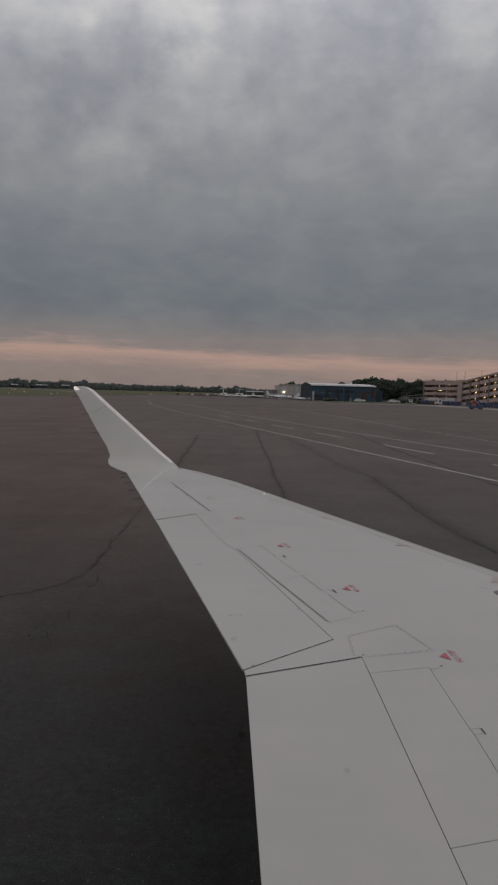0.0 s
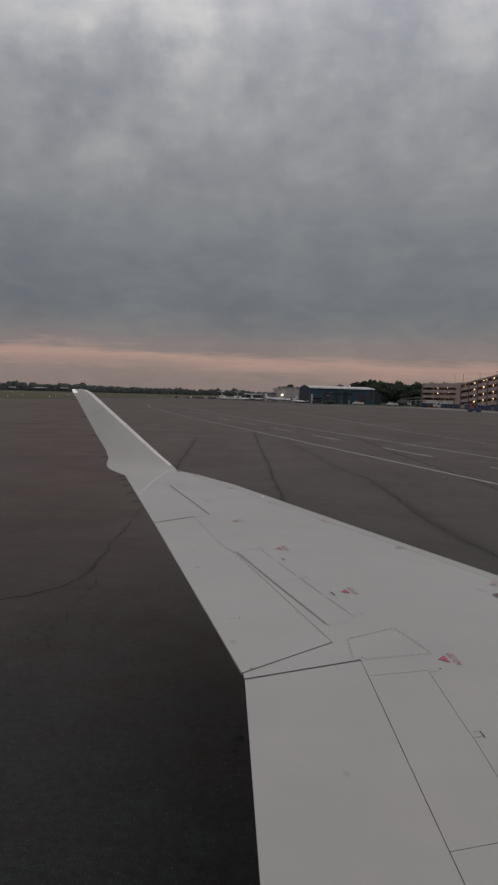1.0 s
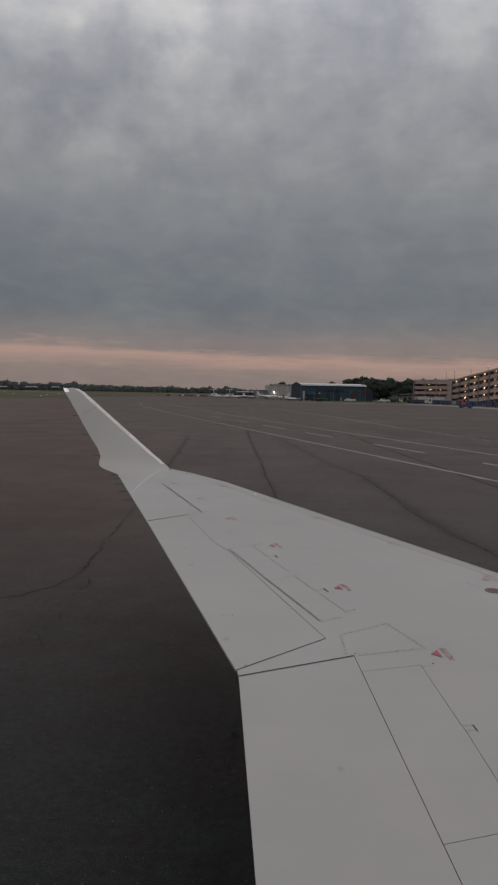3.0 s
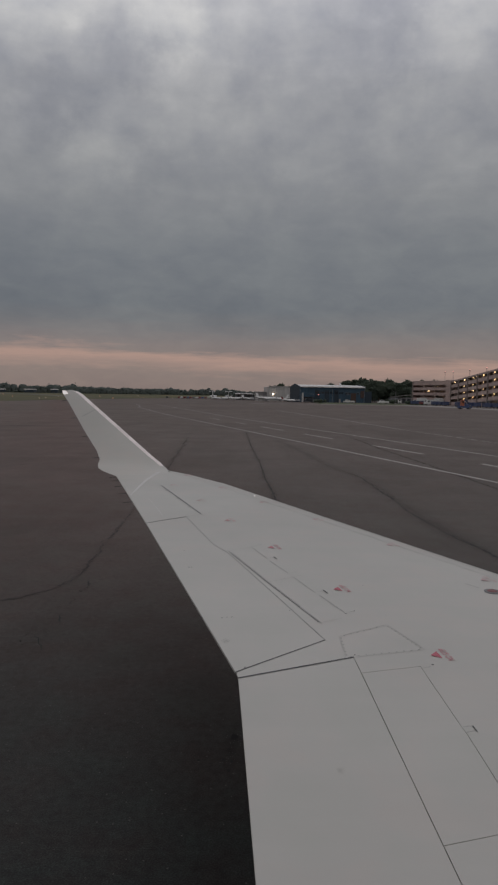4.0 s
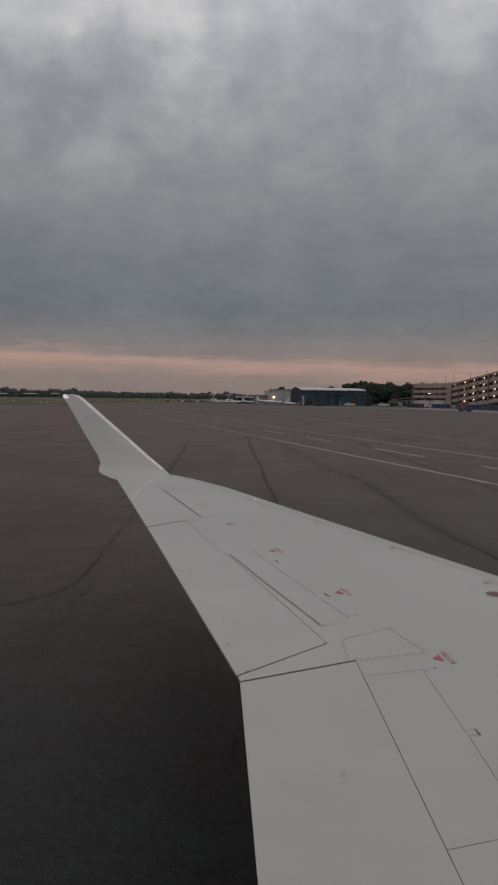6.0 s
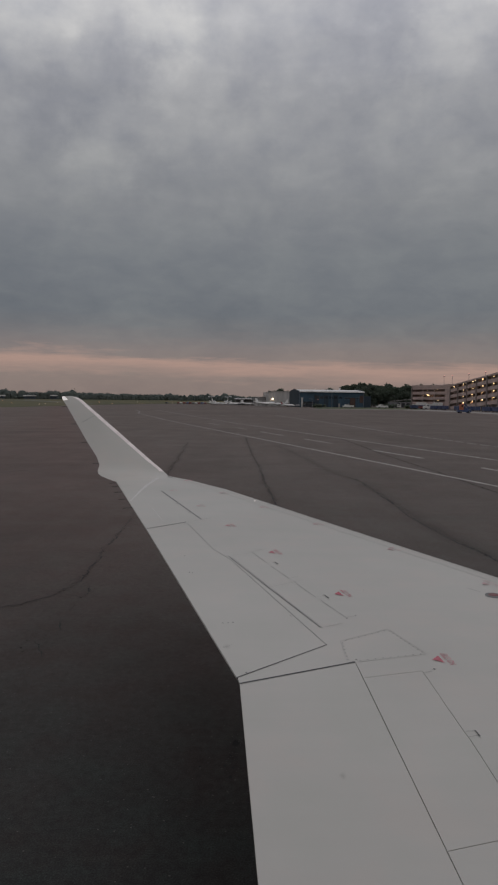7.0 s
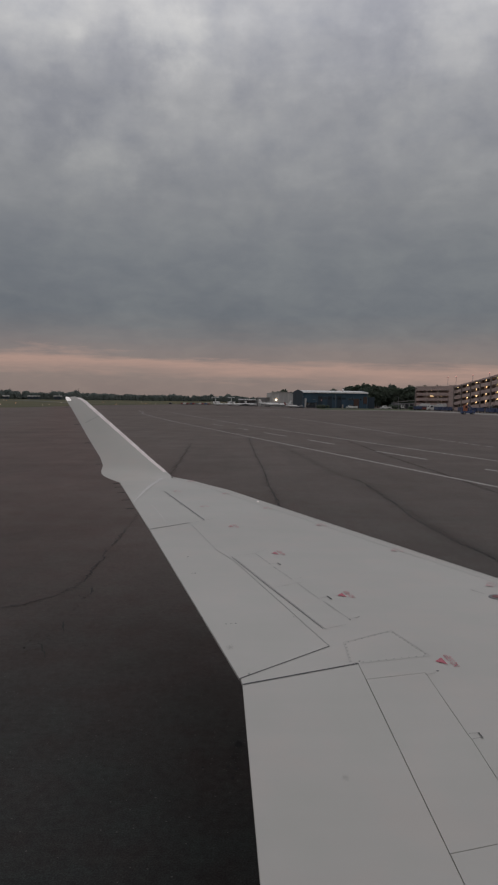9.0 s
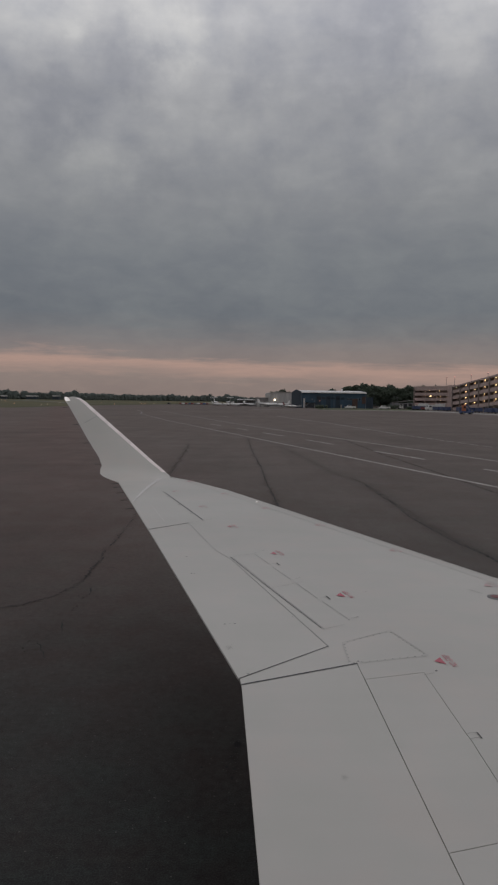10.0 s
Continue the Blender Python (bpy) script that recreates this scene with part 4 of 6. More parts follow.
SMUDGE = material("dirty_smudge", smudge_nodes)
for x, y, r in ((-0.095, 3.848, 0.035), (0.394, 2.604, 0.024)):
    bm = bmesh.new()
    bm.faces.new([bm.verts.new(p) for p in circle((0, 0, 0), (1, 0, 0), (0, 1, 0), 1.0, 16)])
    spot = part("smudge", bm, SMUDGE, plane, "faint dirty smudge")
    spot.matrix_basis = pose(x, y, zt(x, y) + 0.003, 2.86) @ Matrix.Diagonal((r, 1.5 * r, r, 1))
# fuel filler cap
cap = part("filler_cap", loft(bmesh.new(), [circle((1.77, 4.79, zt(0, 4.79) - 0.002), (1, 0, 0), (0, 1, 0), 0.062, 24), circle((1.77, 4.79, zt(0, 4.79) + 0.004), (1, 0, 0), (0, 1, 0), 0.056, 24)]), SEAL_MID, plane, "dark round filler cap")
part("ring", loft(bmesh.new(), [circle((1.77, 4.79, zt(0, 4.79) + 0.004), (1, 0, 0), (0, 1, 0), 0.036, 20), circle((1.77, 4.79, zt(0, 4.79) + 0.008), (1, 0, 0), (0, 1, 0), 0.030, 20)]), CAP_RED, cap, "dull red centre")


def text_mesh(body, size):
    cu = bpy.data.curves.new("stencil_text", "FONT")
    cu.body, cu.size, cu.align_x, cu.align_y = body, size, "CENTER", "CENTER"
    ob = new("stencil_text", cu)
    bpy.context.view_layer.update()
    me = bpy.data.meshes.new_from_object(ob.evaluated_get(bpy.context.evaluated_depsgraph_get()))
    bpy.data.objects.remove(ob)
    return me


NO_STEP = text_mesh("NO STEP", 0.056)
for v in NO_STEP.vertices:
    v.co.x, v.co.y = v.co.x * 0.73, v.co.y * 1.0 - 0.014
NO_STEP.materials.clear()
NO_STEP.materials.append(RED_MID)


def stencil(x, y, turn, size=1.0, mat=RED_STENCIL):
    """Red warning on the wing: an arrow head and the words beside it."""
    m = pose(x, y, zt(x, y) + 0.0028, 0, -2.86 * math.cos(radians(turn)), 90 + turn) @ Matrix.Scale(size, 4)
    bm = bmesh.new()
    bm.faces.new([bm.verts.new(p) for p in ((-0.048, 0.030, 0), (0.048, 0.030, 0), (0.0, 0.085, 0))])
    tri = part("warning_arrow", bm, mat, plane)
    tri.matrix_basis = m
    me = NO_STEP
    if mat is not RED_STENCIL:
        me = NO_STEP.copy()
        me.materials.clear()
        me.materials.append(mat)
    share("warning_words", me, plane, m)


stencil(1.119, 3.706, 7, 0.95)
stencil(0.715, 4.798, 15, 0.95)
stencil(0.280, 5.88, 17, 0.95, RED_MID)
stencil(-0.13, 6.87, 20, 0.9, RED_SOFT)
for x, y in ((-0.49, 7.84), (-0.90, 8.79), (0.76, 6.97), (1.33, 6.02), (0.23, 7.79), (-0.267, 8.66), (1.84, 5.06)):
    stencil(x, y, 20, 0.9, RED_FAINT)
stencil(-0.78, 9.58, 20, 0.9, RED_SOFT)

# fuselage with the window that the view goes through
CY, CZ, CR = -0.97, 2.35, 1.35
lo, hi = math.degrees(math.asin((2.47 - CZ) / CR)), math.degrees(math.asin((3.20 - CZ) / CR))
angles = sorted([lo, hi] + [a for a in range(-85, 275, 8) if not (lo - 3 < a < hi + 3)])
xs = [(-11.0, 0.25), (-9.5, 0.55), (-7.5, 0.85), (-5.5, 1), (-3, 1), (-1, 1), (-0.24, 1), (0.24, 1), (1, 1), (3, 1), (6, 1), (8, 1), (9.4, 0.9), (10.4, 0.68), (11.1, 0.3)]
bm = bmesh.new()
rows = [[bm.verts.new((x, CY + CR * k * math.cos(radians(a)), CZ + CR * k * math.sin(radians(a)) + (1 - k) * (0.5 if x < 0 else -0.2))) for a in angles] for x, k in xs]
for i in range(len(xs) - 1):
    for j in range(len(angles)):
        k = (j + 1) % len(angles)
        if xs[i][0] == -0.24 and angles[j] == lo:
            continue
        bm.faces.new((rows[i][j], rows[i + 1][j], rows[i + 1][k], rows[i][k]))
bm.faces.new(rows[0])
bm.faces.new(rows[-1][::-1])
hull = part("fuselage", bm, HULL_WHITE, plane, "white painted fuselage", smooth=True)
hull.data.materials.append(CABIN_GREY)
solid = hull.modifiers.new("shell", "SOLIDIFY")
solid.thickness, solid.offset, solid.material_offset, solid.material_offset_rim = 0.05, -1, 1, 1


def gear(x, y, top, r, w):
    """A leg with two wheels."""
    leg = part("gear_leg", rod(bmesh.new(), (x, y, r), (x, y, top), 0.07, 0.1), STEEL, plane)
    for s in (-1, 1):
        bm = bmesh.new()
        loft(bm, [circle((x, y + s * d, r), (1, 0, 0), (0, 0, 1), rr, 24) for d, rr in ((0.09, r * 0.7), (0.11, r * 0.95), (0.09 + w / 2, r), (0.07 + w, r * 0.95), (0.09 + w, r * 0.7))])
        part("tyre", bm, RUBBER, leg, smooth=True)


gear(1.5, 0.9, 1.2, 0.42, 0.26)
gear(1.5, -2.0, 1.7, 0.42, 0.26)
gear(9.0, CY, 1.3, 0.26, 0.16)

# ---------------------------------------------------------------- grass, kerbs and far ground
def grass_sheet(poly, z, label, mat):
    bm = bmesh.new()
    bm.faces.new([bm.verts.new((x, y, z)) for x, y in poly])
    return tagged(part("grass", bm, mat, None), label, "grass", kind="stuff")


FIELD_EDGE = [(226, -77), (346, -81), (405, -77), (547, -64), (640, -40), (690, 20), (1100, 60)]


def edge_x(y):
    for (y0, x0), (y1, x1) in zip(FIELD_EDGE, FIELD_EDGE[1:]):
        if y <= y1:
            return x0 + (x1 - x0) * max(0.0, (y - y0) / (y1 - y0))
    return FIELD_EDGE[-1][1]


def ease(k):
    k = min(max(k, 0.0), 1.0)
    return k * k * (3 - 2 * k)


def hill(x, y):
    """The field rises gently away from the apron."""
    return 2.7 * ease((edge_x(y) - x) / 75) * ease((y - 226) / 340)


bm = bmesh.new()
rows_y = [226, 250, 275, 300, 325, 346, 375, 405, 440, 475, 510, 547, 580, 610, 640, 665, 690, 760, 850, 950, 1100]
cols = [[bm.verts.new((edge_x(y) - d, y, hill(edge_x(y) - d, y) + 0.02)) for d in (0, 10, 20, 30, 40, 50, 60, 70, 85, 120, 200, 400, 800)] for y in rows_y]
for r0, r1 in zip(cols, cols[1:]):
    for i in range(12):
        bm.faces.new((r0[i], r0[i + 1], r1[i + 1], r1[i]))
tagged(part("grass", bm, GRASS, None), "mown green and straw-coloured airfield grass", "grass", kind="stuff")
grass_sheet([(29, 272), (60, 279), (76.5, 282), (76.5, 297), (82, 316), (90, 366), (66.5, 366), (40, 362), (33, 340)], 0.03, "thin green grass verge beside the hangar", VERGE)
grass_sheet([(20, 690), (300, 420), (700, 300), (900, 1100), (60, 1100)], 0.015, "rough grass behind the buildings", GRASS)
strip("trim_runway", along(-420, 510, -96, 430, 60), 13, lambda x, y: hill(x, y) + 0.06, RUNWAY, "worn grey runway strip across the grass", "runway")
flat_patch("trim_concrete_strip", [(2, 261), (60, 270), (67, 228), (68, 120), (75, 120), (75, 236), (75, 281), (60, 278.4), (29, 271.4), (2, 268)], 0.006, KERB, "pale concrete strip along the edge of the apron", "concrete strip")


def kerb(pts, w=0.4, h=0.14):
    bm = bmesh.new()
    prof = ((-w / 2, 0), (-w / 2, h - 0.03), (-w / 2 + 0.03, h), (w / 2, h), (w / 2, 0))
    rings = []
    for i, (x, y) in enumerate(pts):
        a, b = pts[max(i - 1, 0)], pts[min(i + 1, len(pts) - 1)]
        d = Vector((b[0] - a[0], b[1] - a[1])).normalized()
        rings.append([(x - d.y * s, y + d.x * s, z) for s, z in prof])
    loft(bm, rings)
    return tagged(part("kerb", bm, KERB, None), "low pale concrete kerb", "kerb", kind="structure")


kerb([(28.8, 271.6), (60, 278.6), (76.5, 281.6)])
kerb([(77, 296), (77, 236), (77, 120)])

# ---------------------------------------------------------------- trees
def clump(rnd, c, r, squash=0.8):
    """A lumpy low ball: verts and faces."""
    t = bmesh.new()
    bmesh.ops.create_icosphere(t, subdivisions=2, radius=1)
    vs = []
    for v in t.verts:
        k = r * (1 + 0.32 * noise.noise(v.co * 2.1 + Vector((c[0], c[1], rnd.random() * 9))))
        vs.append((c[0] + v.co.x * k, c[1] + v.co.y * k, c[2] + v.co.z * k * squash))
    fs = [[v.index for v in f.verts] for f in t.faces]
    t.free()
    return vs, fs


def leaves(rnd, c, r, n, size, squash=0.85):
    """Loose leaf clusters over a lobe of the crown."""
    vs, fs = [], []
    for _ in range(n):
        d = Vector((rnd.gauss(0, 1), rnd.gauss(0, 1), rnd.gauss(0, 1))).normalized()
        p = Vector(c) + Vector((d.x, d.y, d.z * squash)) * r * rnd.uniform(0.82, 1.22)
        u = Vector((rnd.gauss(0, 1), rnd.gauss(0, 1), rnd.gauss(0, 1))).normalized()
        w = u.orthogonal().normalized()
        s = size * rnd.uniform(0.5, 1.2)
        k = len(vs)
        vs += [tuple(p + u * s), tuple(p + w * s * 0.7), tuple(p - u * s * 0.8), tuple(p - w * s * 0.7)]
        fs.append([k, k + 1, k + 2, k + 3])
    return vs, fs


def gather(pieces):
    vs, fs = [], []
    for v, f in pieces:
        k = len(vs)
        vs += v
        fs += [[i + k for i in q] for q in f]
    return vs, fs


def pydata(name, vs, fs, mat, parent=None, label=""):
    me = bpy.data.meshes.new(name)
    me.from_pydata(vs, [], fs)
    me.materials.append(mat)
    ob = new(name, me)
    if parent is not None:
        ob.parent = parent
    return tagged(ob, label)


def tree(m, height, seed, label, group, wide=0.34, lobes=14, count=110):
    rnd = random.Random(seed)
    t = thing("tree", m, label, "tree", group)
    bm = bmesh.new()
    lean = rnd.uniform(-0.3, 0.3)
    loft(bm, [circle((lean * k, 0, height * h), (1, 0, 0), (0, 1, 0), r * height, 8) for k, h, r in ((0, 0, 0.026), (0.2, 0.15, 0.02), (0.6, 0.45, 0.014), (1, 0.8, 0.005))])
    tips = []
    for i in range(lobes):
        a = i * 2.4 + rnd.uniform(-0.4, 0.4)
        hh = rnd.uniform(0.28, 0.86)
        rad = height * wide * (0.95 - abs(hh - 0.48) * 1.2) * rnd.uniform(0.55, 1.0)
        tips.append((rad * math.cos(a), rad * math.sin(a), height * hh))
        rod(bm, (lean * hh, 0, height * (hh * 0.7)), tips[-1], 0.012 * height, 0.004 * height, 6)
    part("trunk", bm, BARK, t)
    tips.append((0, 0, height * 0.84))
    pieces = []
    for c in tips:
        r = height * rnd.uniform(0.12, 0.19)
        pieces.append(clump(rnd, c, r * 0.8))
        pieces.append(leaves(rnd, c, r, count, 0.05 * height))
    pydata("crown", *gather(pieces), LEAF, t)
    return t


models = [tree(pose(64 + 9 * i, 441 + 3 * (i % 2), 0), h, 20 + i, "broad dark green deciduous tree in full leaf", "trees behind the hangar") for i, h in enumerate((13.4, 15.0, 14.2, 15.6))]
rnd = random.Random(5)
for i in range(44):
    k = models[i % 4]
    x, y = 62 + i * 1.85 + rnd.uniform(-1, 1), 432 + 14 * (i % 3) + rnd.uniform(-3, 3)
    s = rnd.uniform(0.82, 1.02) * (0.85 if x > 105 else 1)
    copy_thing(k, pose(x, y, 0, 0, 0, rnd.uniform(0, 360)) @ Matrix.Scale(s, 4))
for i, (x, y, s) in enumerate(((16, 475, 0.66), (19.5, 470, 0.74), (24, 472, 0.77), (28.5, 476, 0.74), (45, 455, 0.66), (50, 460, 0.75), (55, 452, 0.8), (111, 452, 0.97), (116, 458, 1.0), (121, 456, 0.95), (126, 462, 1.01), (132, 460, 0.97), (138, 466, 1.0))):
    tagged(copy_thing(models[(i + 1) % 4], pose(x, y, 0, 0, 0, 70 * i) @ Matrix.Scale(s, 4)), group="trees behind the buildings")


def bush(m, r, seed, label):
    rnd = random.Random(seed)
    b = thing("bush", m, label, "bush")
    cs = [(rnd.uniform(-r, r), rnd.uniform(-0.4 * r, 0.4 * r), r * rnd.uniform(0.45, 0.75)) for _ in range(5)]
    pydata("foliage", *gather([clump(rnd, c, r * 0.55) for c in cs] + [leaves(rnd, c, r * 0.65, 60, 0.16) for c in cs]), LEAF, b)
    return b


bush(pose(35.0, 336, 0), 1.7, 3, "dense dark green bush beside the hangar")
bush(pose(37.2, 337, 0), 1.5, 4, "dense dark green bush beside the hangar")
bush(pose(74.5, 352, 0), 1.9, 5, "dark green bush on the verge")
bush(pose(78.2, 334, 0), 1.5, 6, "olive green bush beside the car park")
bush(pose(81.0, 340, 0), 1.3, 7, "olive green bush beside the car park")

# far edge of the wood all round the field
rnd = random.Random(11)
pieces = []
COURSE = [(-520, 420, 9), (-330, 540, 9), (-222, 600, 8.0), (-183, 650, 8.4), (-170, 780, 8.0), (-134, 850, 8.0), (-105, 890, 8.2), (-31, 880, 8.6), (-6, 760, 7.6), (20, 720, 7.8), (60, 640, 8), (200, 560, 10), (420, 420, 11)]
for (x0, y0, h0), (x1, y1, h1) in zip(COURSE, COURSE[1:]):
    n = int(math.hypot(x1 - x0, y1 - y0) / 1.7)
    for i in range(n):
        k = i / n
        wave = noise.noise(Vector((x0 + (x1 - x0) * k, y0 + (y1 - y0) * k, 0)) * 0.045)
        h = (h0 + (h1 - h0) * k) * (0.93 + 0.22 * wave) * rnd.uniform(0.70, 1.06)
        if rnd.random() < 0.03:
            h *= 1.2
        x, y = x0 + (x1 - x0) * k + rnd.uniform(-2, 2), y0 + (y1 - y0) * k + rnd.uniform(-10, 10)
        r = h * rnd.uniform(0.26, 0.50)
        g = hill(x, y)
        pieces.append(clump(rnd, (x, y, g + h * 0.22), r * 1.25, 1.0))
        pieces.append(clump(rnd, (x + rnd.uniform(-1, 1), y, g + h * 0.5), r * 1.05, 1.0))
        pieces.append(clump(rnd, (x + rnd.uniform(-1.5, 1.5), y, g + h - r * 0.8), r * 0.72, 0.95))
        pieces.append(leaves(rnd, (x, y, g + h - r * 0.8), r * 0.85, 22, 0.5, 0.95))
        pieces.append(leaves(rnd, (x, y, g + h * 0.4), r * 1.2, 20, 0.6, 0.95))
tagged(pydata("far_wood", *gather(pieces), LEAF_FAR), "distant dark green wood along the airfield's edge", "woods", kind="stuff")

# ---------------------------------------------------------------- multi-storey car park
def frame_between(a, b):
    """Pose with x along a to b, y away from the apron."""
    d = Vector((b[0] - a[0], b[1] - a[1], 0))
    return Matrix.Translation((a[0], a[1], 0)) @ Matrix.Rotation(math.atan2(d.y, d.x), 4, "Z"), d.length


def garage(a, b, depth, low, storey, gap, top, slope, ref, panel, piers, pier_w, label):
    """Open decks with solid bands between; lamps hang at low + k * storey, and every deck climbs by the slope."""
    m, length = frame_between(a, b)
    g = thing("car_park", m, label, "car park")

    def climb(x):
        return slope * (x - ref)

    def sloped(x0, x1, y0, y1, z0, z1, bevel=0.0, at=0.0):
        bm = boxed(x0, x1, y0, y1, z0, z1, bevel=bevel)
        for v in bm.verts:
            v.co.z += slope * v.co.x + at
        return bm

    n = round(length / panel)
    w = length / n
    base = climb(0)
    for k in range(4):
        z = low + k * storey
        part("floor_slab", sloped(0, length, 0.35, depth, z + 0.36, z + 0.62, at=base), DECK, g)
    # the inner wall is added close to the front so that the openings look lighter
    for y in (6.5, depth):
        part("inner_wall" if y < depth else "back_wall", sloped(0, length, y, y + 0.3, -2, low + 3 * storey + 0.34, at=base), DECK, g)
    for x in (-0.3, length):
        part("end_wall", boxed(x, x + 0.3, 0.05, depth + 0.3, 0, low + 3 * storey + 0.3 + climb(x)), PRECAST, g)

    def band(name, z0, z1):
        first = part(name, sloped(-w / 2 + 0.02, w / 2 - 0.02, 0, 0.3, z0, z1, 0.03), PRECAST, g)
        mesh = first.data
        bpy.data.objects.remove(first)
        for i in range(n):
            share(name, mesh, g, pose((i + 0.5) * w, 0, climb((i + 0.5) * w)))

    for k in range(3):
        band("spandrel_panel", low + k * storey + 0.25, low + (k + 1) * storey - gap + 0.25)
    band("parapet_panel", low + 3 * storey + 0.25, top)
    band("base_panel", low - storey + 0.25, low - gap + 0.25)
    for i in range(n + 1):
        x = min(max(i * w, 0.35), length - 0.35)
        part("column", boxed(x - 0.25, x + 0.25, 0.32, 0.9, 0, low + 3 * storey + 0.34 + climb(x)), DECK, g)
    for x in piers:
        part("pier", boxed(x - pier_w / 2, x + pier_w / 2, -0.35, 0.29, 0, top - 0.3 + climb(x), bevel=0.04), PRECAST_DARK, g)
    return g, m, climb


LOW_R, LOW_L, STOREY = 3.2, 1.55, 2.85
right_wing, MR, climb_r = garage((100.75, 340.3), (95.6, 243.8), 30, LOW_R, STOREY, 1.30, 12.78, 0.043, 22.7, 15.1 / 2, [0.6, 15.4, 31.2, 46.6, 61.9, 77.0, 92.0], 1.1, "long beige concrete car park with sloping lit decks")
left_wing, ML, climb_l = garage((96.1, 400.0), (109.9, 380.0), 26, LOW_L, 2.9, 1.25, 12.95, 0.0, 0.0, 8.1, [0.4], 0.8, "beige concrete car park wing with open decks")
LL = math.hypot(13.8, 20.0)
part("stair_tower", boxed(LL + 0.35, LL + 6.5, -0.6, 6, 0, 13.3, bevel=0.05), PRECAST, left_wing, "plain beige stair tower")
entrance = part("entrance_frame", boxed(63.4, 66.0, -0.55, -0.37, 0, 2.7, bevel=0.03), KERB, right_wing, "pale entrance frame")
part("door", boxed(63.7, 65.7, -0.60, -0.554, 0.02, 2.4, bevel=0.01), GLASS, entrance)
annex = thing("annex", ML @ pose(-17, 1.0, 0), "low pale shed with a sloping roof beside the car park", "building")
part("wall", boxed(0, 16.2, 0, 9, 0, 3.3), GREY_CLAD_DARK, annex)
part("roof", loft(bmesh.new(), [[(x, -0.8, z - 0.3), (x, 9.3, z + 0.5), (x, 9.3, z + 0.8), (x, -0.8, z)] for x, z in ((-0.4, 3.7), (16.3, 5.0))]), KERB, annex)
for i in range(4):
    part("door", boxed(1.0 + i * 3.8, 3.6 + i * 3.8, -0.08, -0.004, 0, 2.7, bevel=0.02), DARK, annex)


def deck_lamp():
    lamp = thing("deck_lamp", pose(0, 0, 0), "warm glowing lamp under a car park deck", "lamp", "car park lamps")
    part("housing", boxed(-0.55, 0.55, -0.22, 0.22, 0.12, 0.24, bevel=0.02), STEEL, lamp)
    part("tube", boxed(-0.45, 0.45, -0.16, 0.16, -0.16, 0.12, bevel=0.05), LAMP_WARM, lamp, "glowing diffuser")
    return lamp


lamp_model = None
spots = []
for k in range(4):
    for i in range(5):
        x = 22.7 + 15.1 * i
        spots.append(MR @ pose(x, 0.75, LOW_R + k * STOREY + climb_r(x)) @ Matrix.Scale(0.80, 4))
for x in (4.8, 42.3, 59.3):
    spots.append(MR @ pose(x, 0.75, LOW_R + 3 * STOREY + climb_r(x)) @ Matrix.Scale(0.72, 4))
for x, z in ((10.8, 10.2), (17.9, 10.2), (19.0, 7.35), (18.8, 4.6)):
    spots.append(ML @ pose(x, 0.75, z) @ Matrix.Scale(0.46, 4))
for i, m in enumerate(spots):
    if lamp_model is None:
        lamp_model = deck_lamp()
        lamp_model.matrix_basis = m
    else:
        copy_thing(lamp_model, m)
# one long bright tube row on the far wing
part("tube_row", boxed(10.6, 12.4, 0.8, 1.0, 7.25, 7.36), LAMP_WARM, left_wing, "glowing tube lamp")


def roof_mast(m, h, group):
    mast = thing("lamp_mast", m, "slim steel lamp mast on the car park roof", "lamp mast", group)
    part("pole", rod(bmesh.new(), (0, 0, 0), (0, 0, h), 0.11, 0.07, 8), STEEL, mast)
    part("base_plate", boxed(-0.3, 0.3, -0.3, 0.3, 0, 0.08, bevel=0.01), STEEL, mast)
    part("lamp_head", boxed(-0.55, 0.55, -0.16, 0.16, h, h + 0.22, bevel=0.03), STEEL, mast)
    part("obstruction_light", loft(bmesh.new(), [circle((0, 0, h + d), (1, 0, 0), (0, 1, 0), r, 10) for d, r in ((0.22, 0.2), (0.4, 0.22), (0.55, 0.1))]), LAMP_RED, mast, "small reddish light")
    return mast


roof_mast(ML @ pose(22.7, 0.7, LOW_L + 3 * 2.9 + 0.62), 6.6, "roof lamp masts")
for x, tip in ((1.5, 16.4), (31.6, 16.0), (57.2, 15.8)):
    z = LOW_R + 3 * STOREY + 0.62 + climb_r(x)
    roof_mast(MR @ pose(x, 0.6, z - 0.09), tip - z - 0.2, "roof lamp masts")

